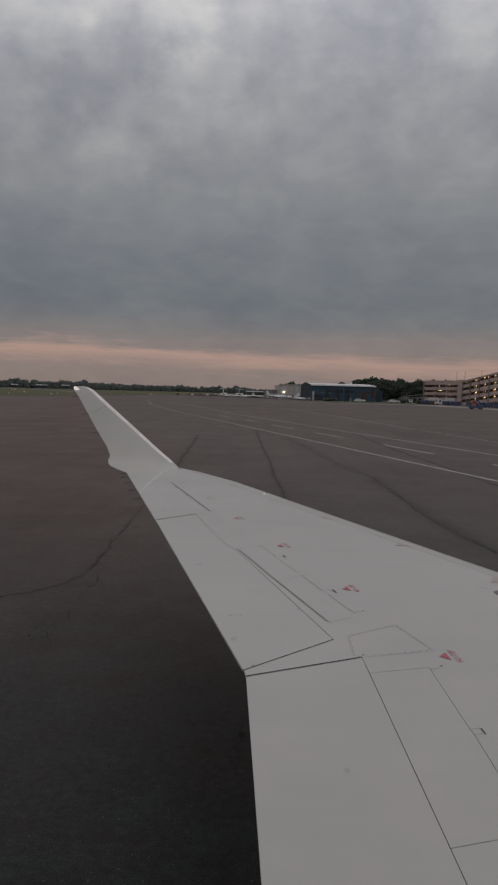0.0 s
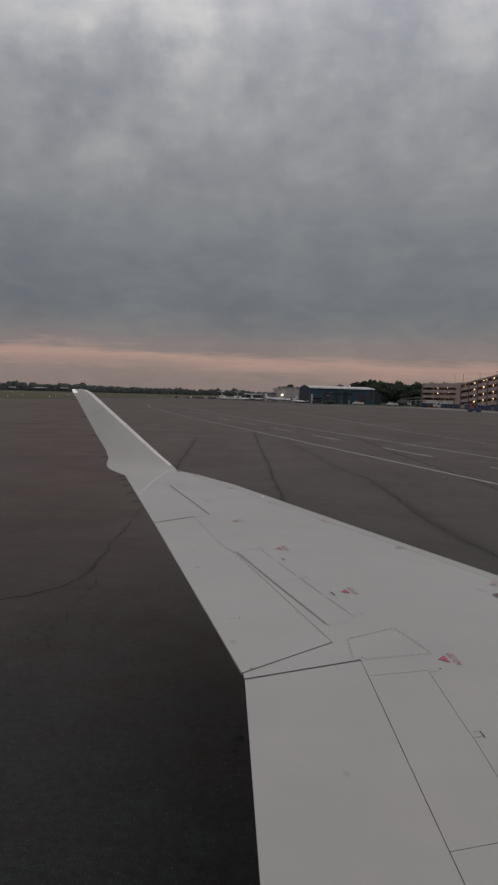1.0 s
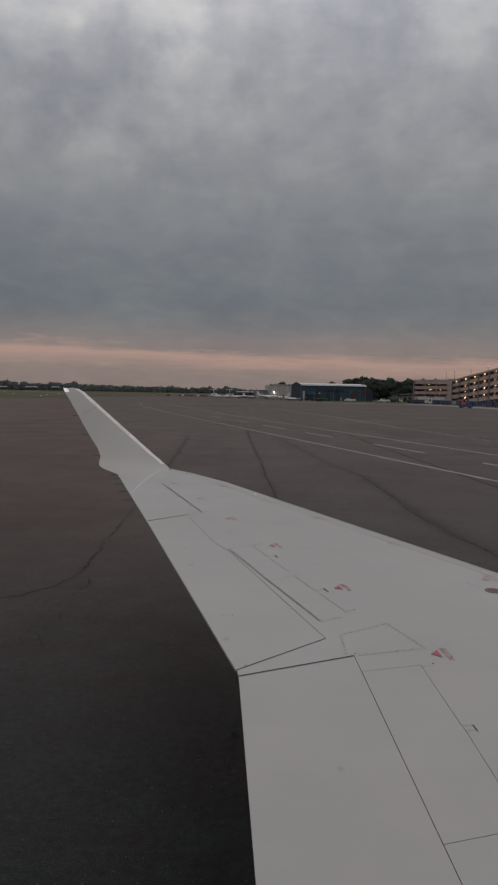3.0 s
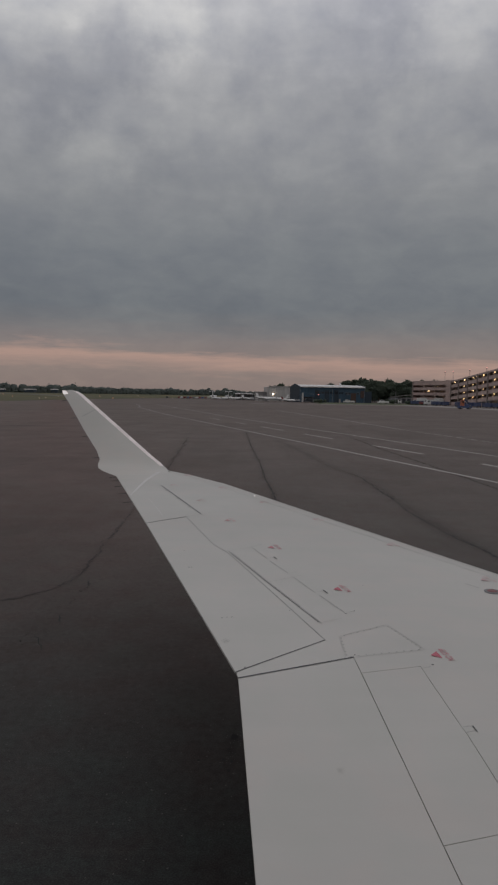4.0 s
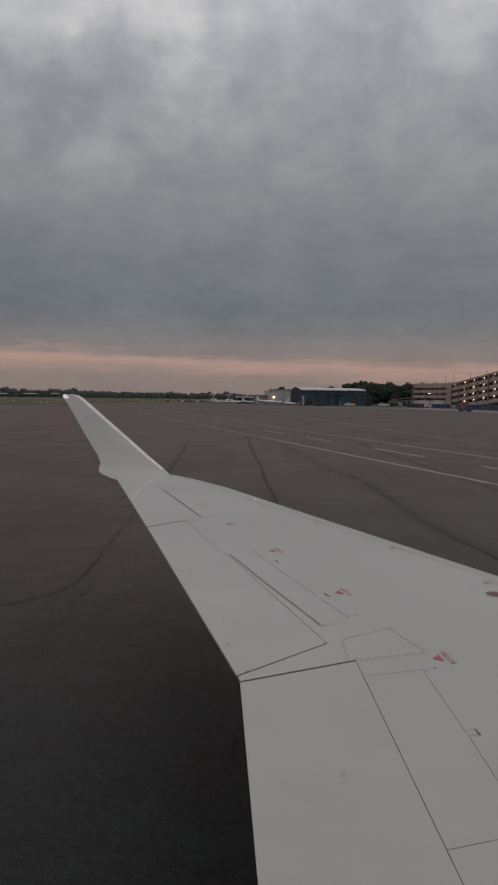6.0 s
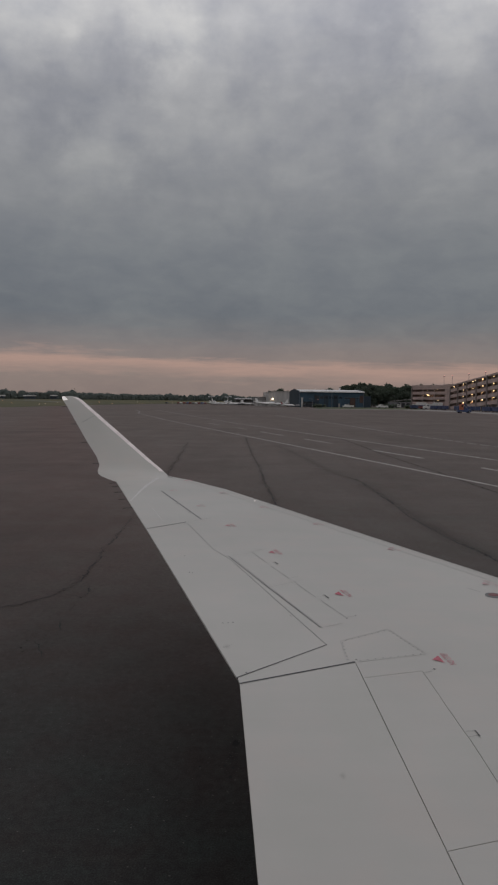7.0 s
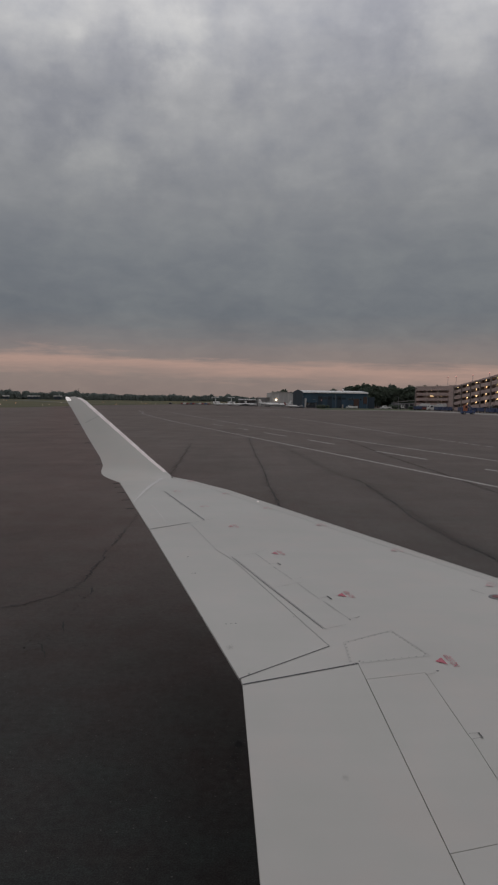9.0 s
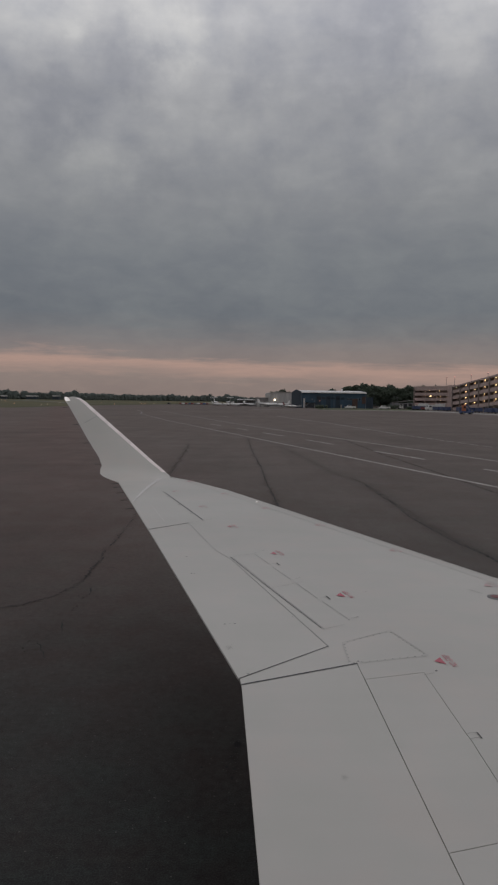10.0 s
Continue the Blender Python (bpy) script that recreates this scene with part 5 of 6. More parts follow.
# ---------------------------------------------------------------- hangars
def hangar(a, b, depth, eave, ridge, wall_mat, end_mat, roof_mat, label, doors=6, bay=(2.4, 8.3, 2.9)):
    m, length = frame_between(a, b)
    h = thing("hangar", m, label, "hangar")
    bm = bmesh.new()
    for x0, x1, z0, z1 in ((0, bay[0], 0, eave), (bay[0], bay[1], bay[2], eave), (bay[1], length, 0, eave)):
        box(bm, x0, x1, 0, 0.3, z0, z1)
    part("front_wall", bm, wall_mat, h)
    part("bay_floor", boxed(bay[0] - 1, bay[1] + 1, 0.31, 6.0, 0, 0.05), KERB, h, "pale concrete floor of the open bay")
    # added wall close behind the opening; its pale colour stands in for interior light
    part("bay_wall", boxed(bay[0] - 1, bay[1] + 1, 6.0, 6.2, 0, bay[2] + 1), GREY_CLAD, h, "wall inside the open bay, pale to look lit")
    part("door_jamb", boxed(bay[0] - 1.1, bay[0] - 0.1, -0.25, -0.004, 0, bay[2] + 2.2, bevel=0.03), GREY_CLAD, h, "pale grey door jamb")
    part("rear_wall", boxed(0, length, depth - 0.3, depth, 0, eave), wall_mat, h)
    for x in (-0.02, length - 0.28):
        bm = bmesh.new()
        pts = ((0.01, 0), (depth - 0.01, 0), (depth - 0.01, eave + 0.35), (depth / 2, ridge + 0.75), (0.01, eave + 0.35))
        loft(bm, [[(x + d, y, z) for y, z in pts] for d in (0, 0.3)])
        part("gable_wall", bm, end_mat, h)
    for s in (0, 1):
        bm = bmesh.new()
        y0, y1 = (-0.7, depth / 2) if s == 0 else (depth + 0.7, depth / 2)
        e = eave - 0.7 * (ridge - eave) / (depth / 2)
        loft(bm, [[(x, y0, e), (x, y1, ridge), (x, y1, ridge + 0.3), (x, y0, e + 0.45)] for x in (0.30, length - 0.30)])
        part("roof_slope", bm, roof_mat, h)
    for i in range(doors):
        w = (length * 0.66 - bay[1]) / doors
        x = bay[1] + 0.3 + i * w
        leaf = part("door_leaf", boxed(x + 0.04, x + w - 0.04, -0.12, -0.003, 0.05, eave * 0.80, bevel=0.02), wall_mat if i % 2 else end_mat, h)
        for k in range(3):
            part("pane", boxed(x + 0.3 + k * (w - 0.5) / 3, x + 0.1 + (k + 1) * (w - 0.5) / 3, -0.15, -0.124, eave * 0.56, eave * 0.70), GLASS, leaf)
    part("eave_gutter", boxed(0, length, -0.85, -0.62, eave - 0.25, eave - 0.05, bevel=0.03), roof_mat, h)
    for x in (0.4, length * 0.5, length - 0.5):
        part("downpipe", rod(bmesh.new(), (x, -0.15, 0), (x, -0.15, eave - 0.3), 0.08, n=8), STEEL, h)
    return h, m, length


blue_hangar, MH, LH = hangar((28.3, 370.0), (64.4, 375.0), 25, 8.3, 9.3, NAVY, NAVY_DARK, ROOF_WHITE, "dark navy metal hangar with a white roof")
RUST = plain("brown_brick", (0.085, 0.052, 0.043), 0.85, vary=0.25, scale=2.0)
part("brick_bay", boxed(LH * 0.78, LH * 0.86, -0.35, -0.004, 0, 5.2, bevel=0.02), RUST, blue_hangar, "brown brick entrance bay")
part("brick_bay", boxed(LH * 0.93, LH * 0.985, -0.30, -0.004, 2.6, 6.4, bevel=0.02), RUST, blue_hangar, "brown brick panel")
for i in range(6):
    x = LH * 0.70 + i * 1.6
    if not LH * 0.77 < x < LH * 0.86 and x < LH - 2:
        win = part("window", boxed(x, x + 1.1, -0.08, -0.004, 4.4, 5.5, bevel=0.01), STEEL, blue_hangar)
        part("pane", boxed(x + 0.08, x + 1.02, -0.1, -0.084, 4.48, 5.42), GLASS, win)
part("side_building", boxed(LH + 0.05, LH + 4.4, 2, 20, 0, 6.1, bevel=0.04), NAVY_DARK, blue_hangar, "lower dark side building")
part("vent", boxed(24.5, 25.3, 8, 8.8, 8.8, 10.6, bevel=0.03), ROOF_WHITE, blue_hangar, "pale roof vent")
part("cabinet", boxed(21.6, 22.4, -1.6, -1.0, 0, 2.0, bevel=0.03), KERB, blue_hangar, "pale cabinet against the wall")
part("obstruction_light", boxed(10.3, 10.6, -0.5, -0.2, 4.0, 4.3, bevel=0.05), LAMP_RED, blue_hangar, "small red light")

# pale hangar with a curved roof
M2, L2 = frame_between((13.4, 420.0), (26.9, 421.0))
white_hangar = thing("hangar", M2, "pale grey metal hangar with a curved roof", "hangar")
arch = [(L2 * (0.5 - 0.5 * math.cos(math.pi * i / 16)), 8.35 + 0.55 * math.sin(math.pi * i / 16)) for i in range(17)]
bm = bmesh.new()
loft(bm, [[(0, y, 0), (L2, y, 0)] + [(x, y, z) for x, z in arch[::-1]] for y in (0, 0.3)])
part("front_wall", bm, GREY_CLAD, white_hangar)
bm = bmesh.new()
for (xa, za), (xb, zb) in zip(arch, arch[1:]):
    loft(bm, [[(xa, y, za), (xb, y, zb), (xb, y, zb + 0.25), (xa, y, za + 0.25)] for y in (-0.5, 30)])
part("curved_roof", bm, GREY_CLAD, white_hangar)
for x in (0.01, L2 - 0.31):
    part("side_wall", boxed(x, x + 0.3, 0.3, 30, 0, 8.33), GREY_CLAD, white_hangar)
for i in range(4):
    part("door_leaf", boxed(0.8 + i * 3.0, 3.7 + i * 3.0, -0.12, -0.004, 0.05, 6.0, bevel=0.02), GREY_CLAD, white_hangar)
part("lean_to", boxed(L2 + 0.1, L2 + 4.5, 2, 22, 0, 4.6, bevel=0.05), RUST, white_hangar, "reddish brown side building")
flood = thing("flood_lamp", M2 @ pose(2.7, -0.14, 4.3), "bright floodlight on the hangar wall", "lamp")
part("bracket", boxed(-0.1, 0.1, -0.3, 0.0, -0.1, 0.1), STEEL, flood)
part("lens", loft(bmesh.new(), [circle((0, -d, 0), (1, 0, 0), (0, 0, 1), r, 14) for d, r in ((0.3, 0.28), (0.42, 0.45), (0.6, 0.50), (0.7, 0.3))]), LAMP_FLOOD, flood, "glowing lens")
M3, L3 = frame_between((4.7, 432.0), (13.3, 432.0))
low_block = thing("workshop", M3, "low grey flat-roofed workshop", "building")
part("wall", boxed(0, L3, 0, 14, 0, 5.4), GREY_CLAD_DARK, low_block)
part("roof", boxed(-0.3, L3 + 0.3, -0.3, 14.3, 5.4, 5.75, bevel=0.04), GREY_CLAD, low_block)
for i in range(3):
    part("door", boxed(0.7 + i * 2.7, 2.7 + i * 2.7, -0.1, -0.004, 0, 3.4, bevel=0.02), GREY_CLAD, low_block)

# white open shelter over parked jets
M4, L4 = frame_between((-8.0, 486.0), (4.6, 486.0))
shelter = thing("aircraft_shelter", M4, "long white-roofed open aircraft shelter", "shelter")
part("roof", loft(bmesh.new(), [[(x, -1, 4.1), (x, 12, 4.5), (x, 12, 4.8), (x, -1, 4.7)] for x in (0, L4)]), ROOF_WHITE, shelter)
for x in (0.4, 4.2, 8.0, L4 - 0.6):
    part("post", boxed(x, x + 0.25, 0, 0.25, 0, 4.15), STEEL, shelter)
part("rear_wall", boxed(0, L4, 11.5, 11.75, 0, 4.4), GREY_CLAD_DARK, shelter)


def shed(x, y, w, d, h):
    s = thing("shed", pose(x, y, hill(x, y) - 0.05), "small low white field building", "building", "field buildings")
    part("wall", boxed(0, w, 0, d, 0, h), NAVY_DARK, s)
    part("roof", boxed(-0.3, w + 0.3, -0.3, d + 0.3, h, h + 0.7, bevel=0.05), ROOF_WHITE, s)
    part("door", boxed(w * 0.4, w * 0.4 + 1, -0.06, -0.004, 0, 2.1, bevel=0.01), DARK, s)
    return s


shed(-190, 590, 8.5, 6, 2.6)
shed(-169, 596, 5.0, 5, 2.9)
shed(-212, 592, 4.0, 4, 2.4)

# ---------------------------------------------------------------- parked jets
def jet(m, length, label, t_tail=True, fin_mat=None):
    """A small twin-engined jet, nose along +x."""
    j = thing("jet", m, label, "aircraft", "parked jets")
    r, zc = length * 0.066, length * 0.125
    prof = ((-0.5, 0.10, 0.05), (-0.42, 0.42, 0.035), (-0.25, 0.9, 0.008), (0, 1, 0), (0.25, 1, 0), (0.36, 0.9, -0.004), (0.44, 0.6, -0.012), (0.49, 0.2, -0.02))
    part("fuselage", loft(bmesh.new(), [circle((length * s, 0, zc + length * dz), (0, 1, 0), (0, 0, 1), r * k, 16) for s, k, dz in prof]), JET_WHITE, j, smooth=True)
    part("windscreen", boxed(length * 0.36, length * 0.42, -r * 0.62, r * 0.62, zc + r * 0.28, zc + r * 0.62, bevel=0.06), GLASS, j, "dark windscreen")
    for s in (-1, 1):
        bm = bmesh.new()
        loft(bm, [[(x0, s * y, z), (x1, s * y, z + 0.01), (x1, s * y, z + t), ((x0 + x1) / 2, s * y, z + t * 1.6), (x0, s * y, z + t)] for x0, x1, y, z, t in
                  ((-0.13 * length, 0.09 * length, r * 0.5, zc - r * 0.7, 0.16), (-0.19 * length, -0.10 * length, length * 0.47, zc - r * 0.2, 0.05))])
        part("wing", bm, JET_WHITE, j)
        bm = bmesh.new()
        loft(bm, [circle((length * a, s * r * 1.75, zc + r * 0.45), (0, 1, 0), (0, 0, 1), r * k, 14) for a, k in ((-0.36, 0.28), (-0.30, 0.46), (-0.20, 0.5), (-0.17, 0.42))])
        part("engine", bm, JET_WHITE, j, smooth=True)
        for x in (-0.05,):
            part("main_wheel", rod(bmesh.new(), (length * x, s * r * 1.5, 0.3), (length * x, s * r * 1.5 + s * 0.2, 0.3), 0.3, n=14), RUBBER, j)
    part("nose_wheel", rod(bmesh.new(), (length * 0.36, -0.1, 0.22), (length * 0.36, 0.1, 0.22), 0.22, n=14), RUBBER, j)
    part("gear_leg", rod(bmesh.new(), (length * 0.36, 0, 0.2), (length * 0.36, 0, zc), 0.06, n=8), STEEL, j)
    top = length * 0.36
    bm = bmesh.new()
    loft(bm, [[(x0, -t, z), (x1, -t * 0.3, z), (x1, t * 0.3, z), (x0, t, z)] for x0, x1, z, t in ((-0.34 * length, -0.48 * length, zc + r * 0.6, 0.26), (-0.46 * length, -0.545 * length, top, 0.16))])
    part("fin", bm, fin_mat or JET_WHITE, j)
    zt_ = top if t_tail else zc + r
    for s in (-1, 1):
        bm = bmesh.new()
        loft(bm, [[(x0, s * y, z), (x1, s * y, z), (x1, s * y, z + 0.16), (x0, s * y, z + 0.26)] for x0, x1, y, z in ((-0.455 * length, -0.55 * length, 0.04, zt_), (-0.52 * length, -0.57 * length, length * 0.17, zt_ + 0.02))])
        part("tailplane", bm, JET_WHITE, j)
    return j


WHITE_JET = "small white twin-engined jet parked on the apron"
first = jet(pose(-23.2, 497, 0, 0, 0, 82), 15.5, "white twin-engined jet with a high T-shaped tail")
copy_thing(first, pose(-13.9, 499, 0, 0, 0, 98))
small = jet(pose(12.2, 404, 0, 0, 0, 6), 13.0, WHITE_JET, False)
copy_thing(small, pose(1.8, 438, 0, 0, 0, 14) @ Matrix.Scale(0.74, 4))
copy_thing(small, pose(-6.6, 447, 0, 0, 0, 172) @ Matrix.Scale(0.72, 4))
copy_thing(small, pose(-14.0, 474, 0, 0, 0, 160) @ Matrix.Scale(0.66, 4))
copy_thing(small, pose(-21.5, 482, 0, 0, 0, 30) @ Matrix.Scale(0.66, 4))
copy_thing(small, pose(19.4, 413, 0, 0, 0, 168) @ Matrix.Scale(0.85, 4))
jet(pose(22.2, 362, 0, 0, 0, 7), 7.8, "small white jet with a red tail fin", False, CAR_RED)

# ---------------------------------------------------------------- vehicles
def wheels(parent, xs, half_w, r, w=0.22):
    for x in xs:
        for s in (-1, 1):
            bm = bmesh.new()
            loft(bm, [circle((x, s * (half_w - w + d), r), (1, 0, 0), (0, 0, 1), k, 16) for d, k in ((0, r * 0.8), (0.03, r), (w - 0.03, r), (w, r * 0.8))])
            t = part("wheel", bm, RUBBER, parent)
            part("rim", rod(bmesh.new(), (x, s * (half_w - 0.02), r), (x, s * (half_w + 0.012), r), r * 0.55, n=12), STEEL, t)


def vehicle(m, kind, paint, label, group=""):
    """kind: pickup, car, van or box truck; length along x."""
    v = thing(kind.replace(" ", "_"), m, label, kind, group)
    L, W, H = {"pickup": (5.6, 1.95, 1.85), "car": (4.6, 1.82, 1.5), "van": (5.6, 2.05, 2.5), "box truck": (6.6, 2.3, 3.1)}[kind]
    if kind in ("pickup", "car"):
        sill, belt = 0.38, 1.05 if kind == "pickup" else 0.92
        part("body", boxed(-L / 2, L / 2, -W / 2, W / 2, sill, belt, bevel=0.12), paint, v)
        c0, c1 = (-0.3, 1.5) if kind == "pickup" else (-1.7, 1.1)
        bm = bmesh.new()
        loft(bm, [[(x0, -w, z), (x1, -w, z), (x1, w, z), (x0, w, z)] for x0, x1, w, z in ((c0, c1 + 0.5, W / 2 - 0.06, belt - 0.02), (c0 + 0.15, c1 - 0.1, W / 2 - 0.2, H))])
        cab = part("cab", bm, paint, v)
        for s in (-1, 1):
            part("side_window", boxed(c0 + 0.25, c1 - 0.05, s * (W / 2 - 0.17) - 0.05, s * (W / 2 - 0.17) + 0.05, belt + 0.06, H - 0.16, bevel=0.03), GLASS, cab)
        if kind == "pickup":
            for s in (-1, 1):
                part("bed_side", boxed(-L / 2 + 0.02, c0, s * (W / 2 - 0.05) - 0.05, s * (W / 2 - 0.05) + 0.05, belt, belt + 0.25, bevel=0.02), paint, v)
            part("tailgate", boxed(-L / 2 + 0.02, -L / 2 + 0.1, -W / 2 + 0.1, W / 2 - 0.1, belt, belt + 0.25, bevel=0.02), paint, v)
        wheels(v, (-L * 0.3, L * 0.31), W / 2, 0.37)
    elif kind == "van":
        bm = bmesh.new()
        prof = ((-L / 2, 0.4), (L / 2, 0.4), (L / 2, 1.1), (L / 2 - 0.9, 1.35), (L / 2 - 1.5, H - 0.1), (L / 2 - 1.9, H), (-L / 2 + 0.1, H), (-L / 2, H - 0.2))
        loft(bm, [[(x, s * W / 2, z) for x, z in prof] for s in (-1, 1)])
        body = part("body", bm, paint, v)
        for s in (-1, 1):
            part("side_window", boxed(L / 2 - 2.4, L / 2 - 1.5, s * (W / 2) - 0.02, s * (W / 2) + 0.02, 1.4, 2.05, bevel=0.01), GLASS, body)
        wheels(v, (-L * 0.3, L * 0.31), W / 2 + 0.02, 0.36)
    else:
        part("chassis", boxed(-L / 2, L / 2, -W / 2 + 0.2, W / 2 - 0.2, 0.5, 0.75), DARK, v)
        part("cargo_box", boxed(-L / 2, L / 2 - 2.0, -W / 2, W / 2, 0.76, H, bevel=0.05), paint, v)
        bm = bmesh.new()
        prof = ((L / 2 - 1.9, 0.5), (L / 2, 0.5), (L / 2, 1.3), (L / 2 - 0.45, 2.2), (L / 2 - 1.9, 2.25))
        loft(bm, [[(x, s * (W / 2 - 0.1), z) for x, z in prof] for s in (-1, 1)])
        cab = part("cab", bm, CAR_WHITE, v)
        for s in (-1, 1):
            part("side_window", boxed(L / 2 - 1.4, L / 2 - 0.5, s * (W / 2 - 0.1) - 0.02, s * (W / 2 - 0.1) + 0.02, 1.35, 2.0, bevel=0.01), GLASS, cab)
        wheels(v, (-L * 0.3, L * 0.34), W / 2, 0.42)
    return v


vehicle(pose(51.3, 345, 0, 0, 0, 178), "pickup", CAR_WHITE, "white pickup parked on the verge")
vehicle(pose(69.0, 348, 0, 0, 0, 184), "pickup", CAR_WHITE, "white pickup parked beside the trees")
vehicle(pose(77.5, 360, 0, 0, 0, 20), "box truck", CAR_GREY, "grey box truck with a white cab")
vehicle(pose(31.8, 352, 0, 0, 0, 182), "van", CAR_DARK, "dark van parked against the hangar")
vehicle(pose(27.5, 366, 0, 0, 0, 90), "car", CAR_GREY, "grey car parked beside the hangar")
vehicle(pose(80.6, 322, 0, 0, 0, 170), "car", CAR_RED, "dull red car parked before the car park", "cars before the car park")
vehicle(pose(83.6, 317, 0, 0, 0, 165), "van", CAR_WHITE, "white van parked before the car park")
vehicle(pose(86.2, 311, 0, 0, 0, 105), "box truck", CAR_WHITE, "white box truck before the car park")
vehicle(pose(84.6, 336, 0, 0, 0, 172), "box truck", CAR_WHITE, "white box truck beside the car park")
vehicle(pose(78.4, 319, 0, 0, 0, 8), "car", CAR_RED, "dull red car parked before the car park", "cars before the car park")
vehicle(pose(81.8, 331, 0, 0, 0, 160), "car", CAR_WHITE, "white car parked before the car park", "cars before the car park")
vehicle(pose(79.4, 315, 0, 0, 0, 6), "car", CAR_RED, "dull red car parked before the car park", "cars before the car park")
vehicle(pose(81.7, 306, 0, 0, 0, 176), "van", CAR_WHITE, "white van parked beside a row of baggage carts")
vehicle(pose(87.7, 303, 0, 0, 0, 100), "car", CAR_GREY, "grey car parked before the car park", "cars before the car park")
FAR_RED = "red car at the far edge of the apron"
FAR_WHITE = "white car at the far edge of the apron"
for k, (x, p, label) in enumerate(((-64.5, CAR_DARK, "dark car at the far edge of the apron"), (-55.0, CAR_RED, FAR_RED), (-52.6, CAR_WHITE, FAR_WHITE), (-50.2, CAR_RED, FAR_RED), (-47.6, CAR_BLUE, "blue car at the far edge of the apron"),
                                    (-45.2, CAR_RED, FAR_RED), (-42.8, CAR_GREY, "grey car at the far edge of the apron"), (-40.4, CAR_WHITE, FAR_WHITE), (-38.0, CAR_RED, FAR_RED), (-35.6, CAR_BLUE, "blue car at the far edge of the apron"),
                                    (-33.2, CAR_RED, FAR_RED))):
    vehicle(pose(x, 562 + 3 * math.sin(k * 2.1), 0, 0, 0, 84 + 5 * math.sin(k * 3.3)), "car", p, label, "far parked cars")


def baggage_cart(m):
    c = thing("baggage_cart", m, "dark blue covered baggage cart on small wheels", "baggage cart", "row of baggage carts")
    part("deck", boxed(-1.75, 1.75, -0.8, 0.8, 0.38, 0.52, bevel=0.02), DARK, c)
    part("roof", boxed(-1.8, 1.8, -0.85, 0.85, 1.68, 1.80, bevel=0.05), CART_BLUE, c)
    for x in (-1.7, 1.62):
        part("end_panel", boxed(x, x + 0.08, -0.78, 0.78, 0.52, 1.68), CART_BLUE, c)
    for i in range(3):
        part("curtain", boxed(-1.6 + i * 1.08, -0.56 + i * 1.08, -0.76, -0.70, 0.6, 1.66, bevel=0.02), CART_BLUE, c)
    part("rear_panel", boxed(-1.62, 1.62, 0.70, 0.76, 0.52, 1.68), CART_BLUE, c)
    part("drawbar", rod(bmesh.new(), (1.75, 0, 0.4), (2.5, 0, 0.3), 0.04, n=8), STEEL, c)
    wheels(c, (-1.25, 1.25), 0.78, 0.25, 0.16)
    return c


cart = baggage_cart(pose(79.0, 326, 0, 0, 0, 100))
rnd = random.Random(3)
for i in range(1, 34):
    y = 326 - i * 4.35
    if i < 8 or i in (10, 13, 14, 17, 21, 22, 26, 29):
        continue
    copy_thing(cart, pose(79.0 + 0.3 * math.sin(i * 1.7) + (1.2 if i % 5 == 0 else 0) - max(0, 250 - y) * 0.02, y, 0, 0, 0, 94 + rnd.uniform(-6, 6)))
for i in range(2):
    copy_thing(cart, pose(80.5 + i * 3.9, 327 + rnd.uniform(-1, 1), 0, 0, 0, 4 + rnd.uniform(-8, 8)))
copy_thing(cart, pose(76.3, 312, 0, 0, 0, 4))

# belt loader: blue chassis and conveyor, orange cab
loader = thing("belt_loader", pose(63.1, 199, 0, 0, 0, 4), "orange and blue belt loader standing on the apron", "belt loader")
part("chassis", boxed(-1.9, 1.9, -0.85, 0.85, 0.35, 0.95, bevel=0.08), TUG_BLUE, loader)
part("cab", boxed(-1.15, -0.35, -0.70, 0.70, 0.96, 2.65, bevel=0.1), TUG_ORANGE, loader, "orange cab")
part("cab_window", boxed(-1.02, -0.48, -0.735, -0.68, 1.80, 2.45, bevel=0.02), GLASS, loader)
part("hood", boxed(0.1, 1.0, -0.7, 0.7, 0.96, 1.45, bevel=0.08), TUG_BLUE, loader)
bm = bmesh.new()
loft(bm, [[(x, -0.4, z), (x, 0.4, z), (x, 0.4, z + 0.25), (x, -0.4, z + 0.25)] for x, z in ((-0.1, 2.6), (2.2, 0.95))])
part("conveyor", bm, TUG_BLUE, loader, "blue sloping conveyor")
for x, z in ((0.6, 2.0), (1.7, 1.35)):
    part("strut", boxed(x - 0.05, x + 0.05, -0.3, 0.3, 0.9, z + 0.15), STEEL, loader)
wheels(loader, (-1.2, 1.25), 0.9, 0.38)

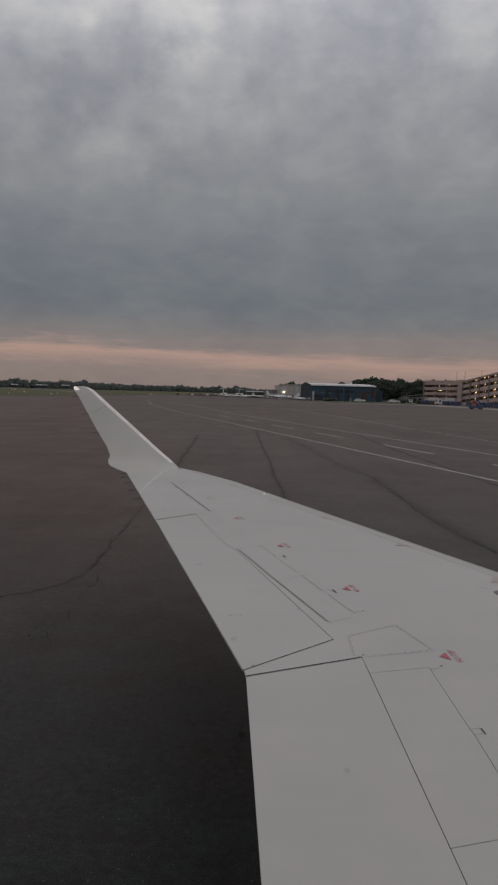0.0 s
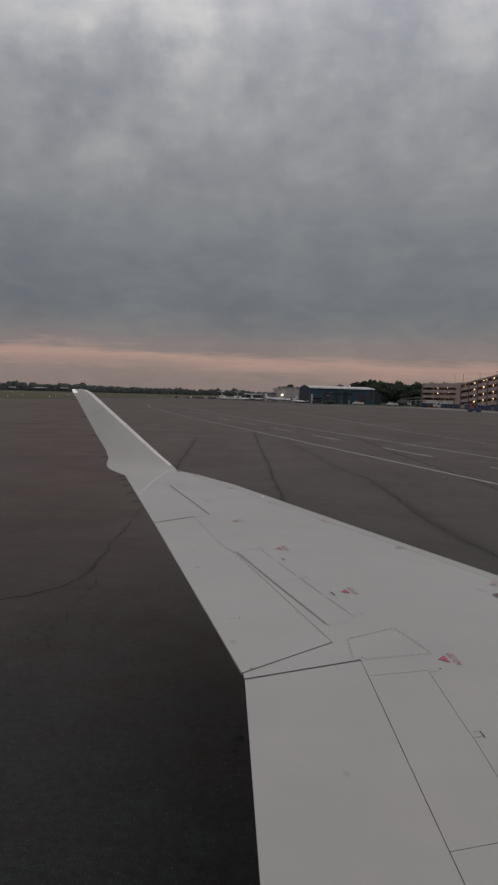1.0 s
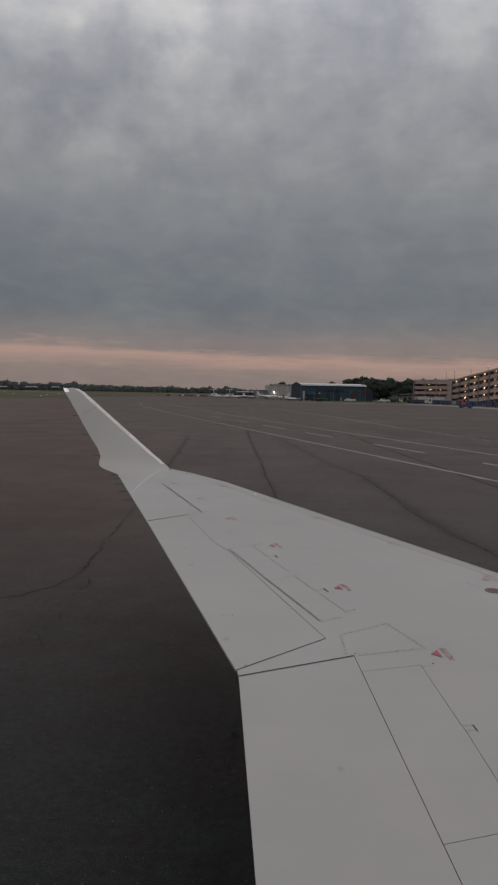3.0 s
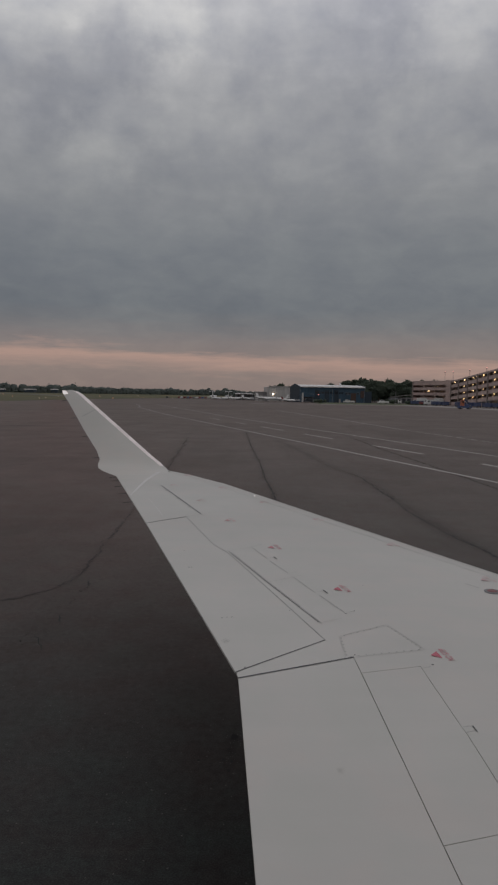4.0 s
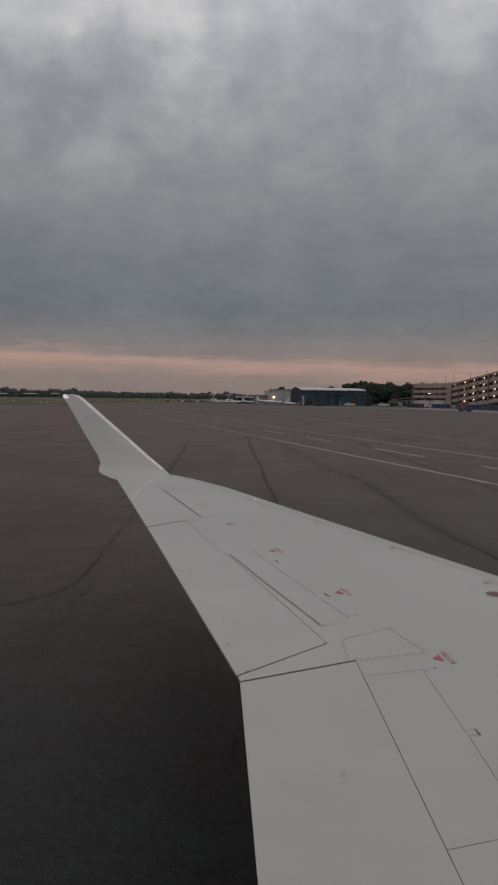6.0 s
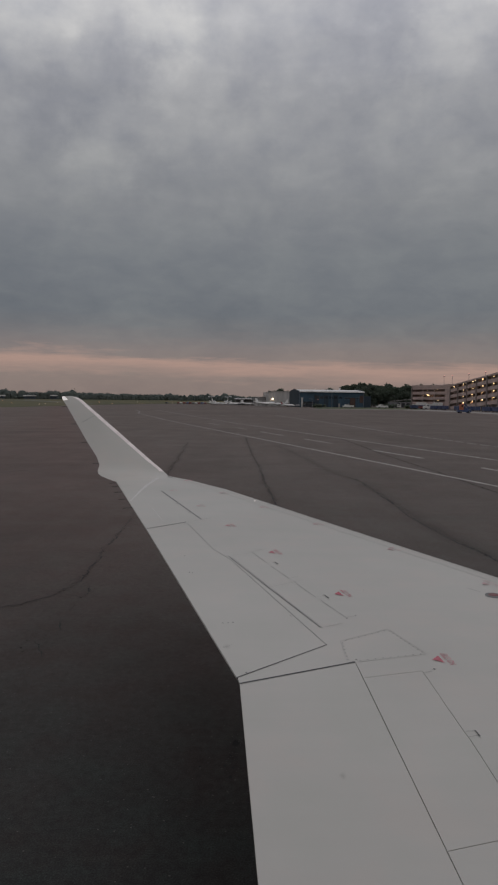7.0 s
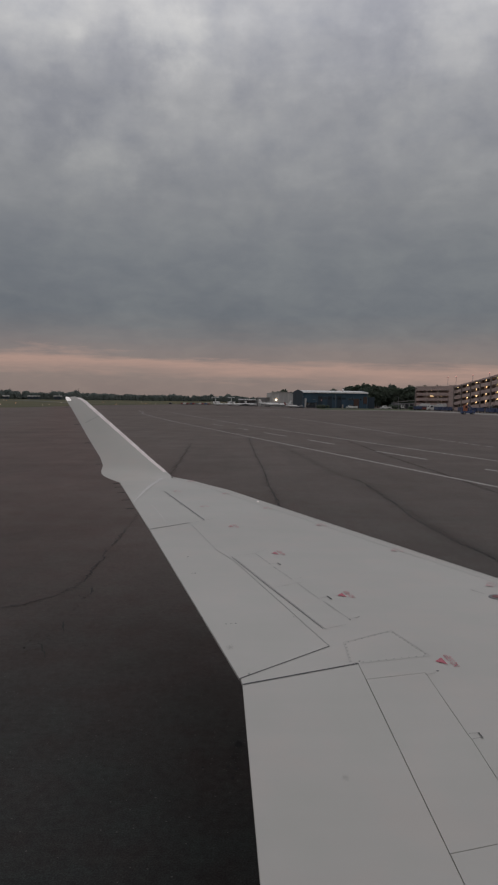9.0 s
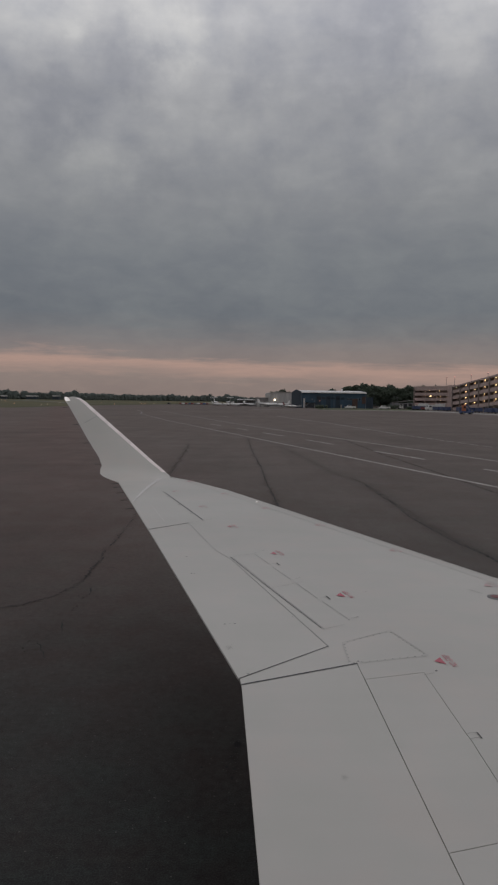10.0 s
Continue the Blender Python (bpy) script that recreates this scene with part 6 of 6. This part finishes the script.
# ---------------------------------------------------------------- field lights and markers
def field_light(x, y, mat, h, label):
    f = thing("field_light", pose(x, y, hill(x, y) + (0.02 if x < edge_x(y) else 0)), label, "field light", "field lights")
    part("stem", rod(bmesh.new(), (0, 0, 0), (0, 0, h), 0.05, n=8), STEEL, f)
    part("lens", loft(bmesh.new(), [circle((0, 0, h + d), (1, 0, 0), (0, 1, 0), r, 10) for d, r in ((0, 0.10), (0.06, 0.17), (0.22, 0.16), (0.3, 0.06))]), mat, f, "glowing lens")


LAMP_WHITE_DIM = glow("dim_white_lamp", (1.0, 0.72, 0.52), 0.28)
for x, y, mat in ((-103, 285, LAMP_WHITE_DIM), (-117, 345, LAMP_ORANGE), (-96, 330, LAMP_WHITE_DIM), (-108, 395, LAMP_WHITE_DIM), (-90, 300, LAMP_WHITE_DIM), (-79.5, 410, LAMP_ORANGE), (-77.0, 498, LAMP_ORANGE),
                  (-75.0, 500, LAMP_ORANGE), (-69, 505, LAMP_WHITE_DIM), (-100, 470, LAMP_ORANGE), (-88, 560, LAMP_WHITE_DIM), (-150, 420, LAMP_WHITE_DIM), (-141, 400, LAMP_ORANGE), (-60, 560, LAMP_WHITE_DIM)):
    field_light(x, y, mat, 0.35, "small glowing airfield edge light on a stem")


def lamp_post(x, y, h, label):
    p = thing("lamp_post", pose(x, y, 0), label, "lamp post", "lamp posts on the verge")
    part("pole", rod(bmesh.new(), (0, 0, 0.03), (0, 0, h), 0.11, 0.07, 10), STEEL, p)
    part("base_plate", boxed(-0.25, 0.25, -0.25, 0.25, 0.02, 0.1, bevel=0.02), STEEL, p)
    part("arm", rod(bmesh.new(), (0, 0, h - 0.1), (-1.0, 0, h + 0.1), 0.05, 0.04, 8), STEEL, p)
    part("lamp_head", boxed(-1.5, -0.9, -0.16, 0.16, h + 0.02, h + 0.2, bevel=0.04), STEEL, p)


lamp_post(74.6, 345, 6.2, "slim grey steel lamp post on the verge")
lamp_post(31.9, 330, 4.2, "short grey steel lamp post beside the hangar")
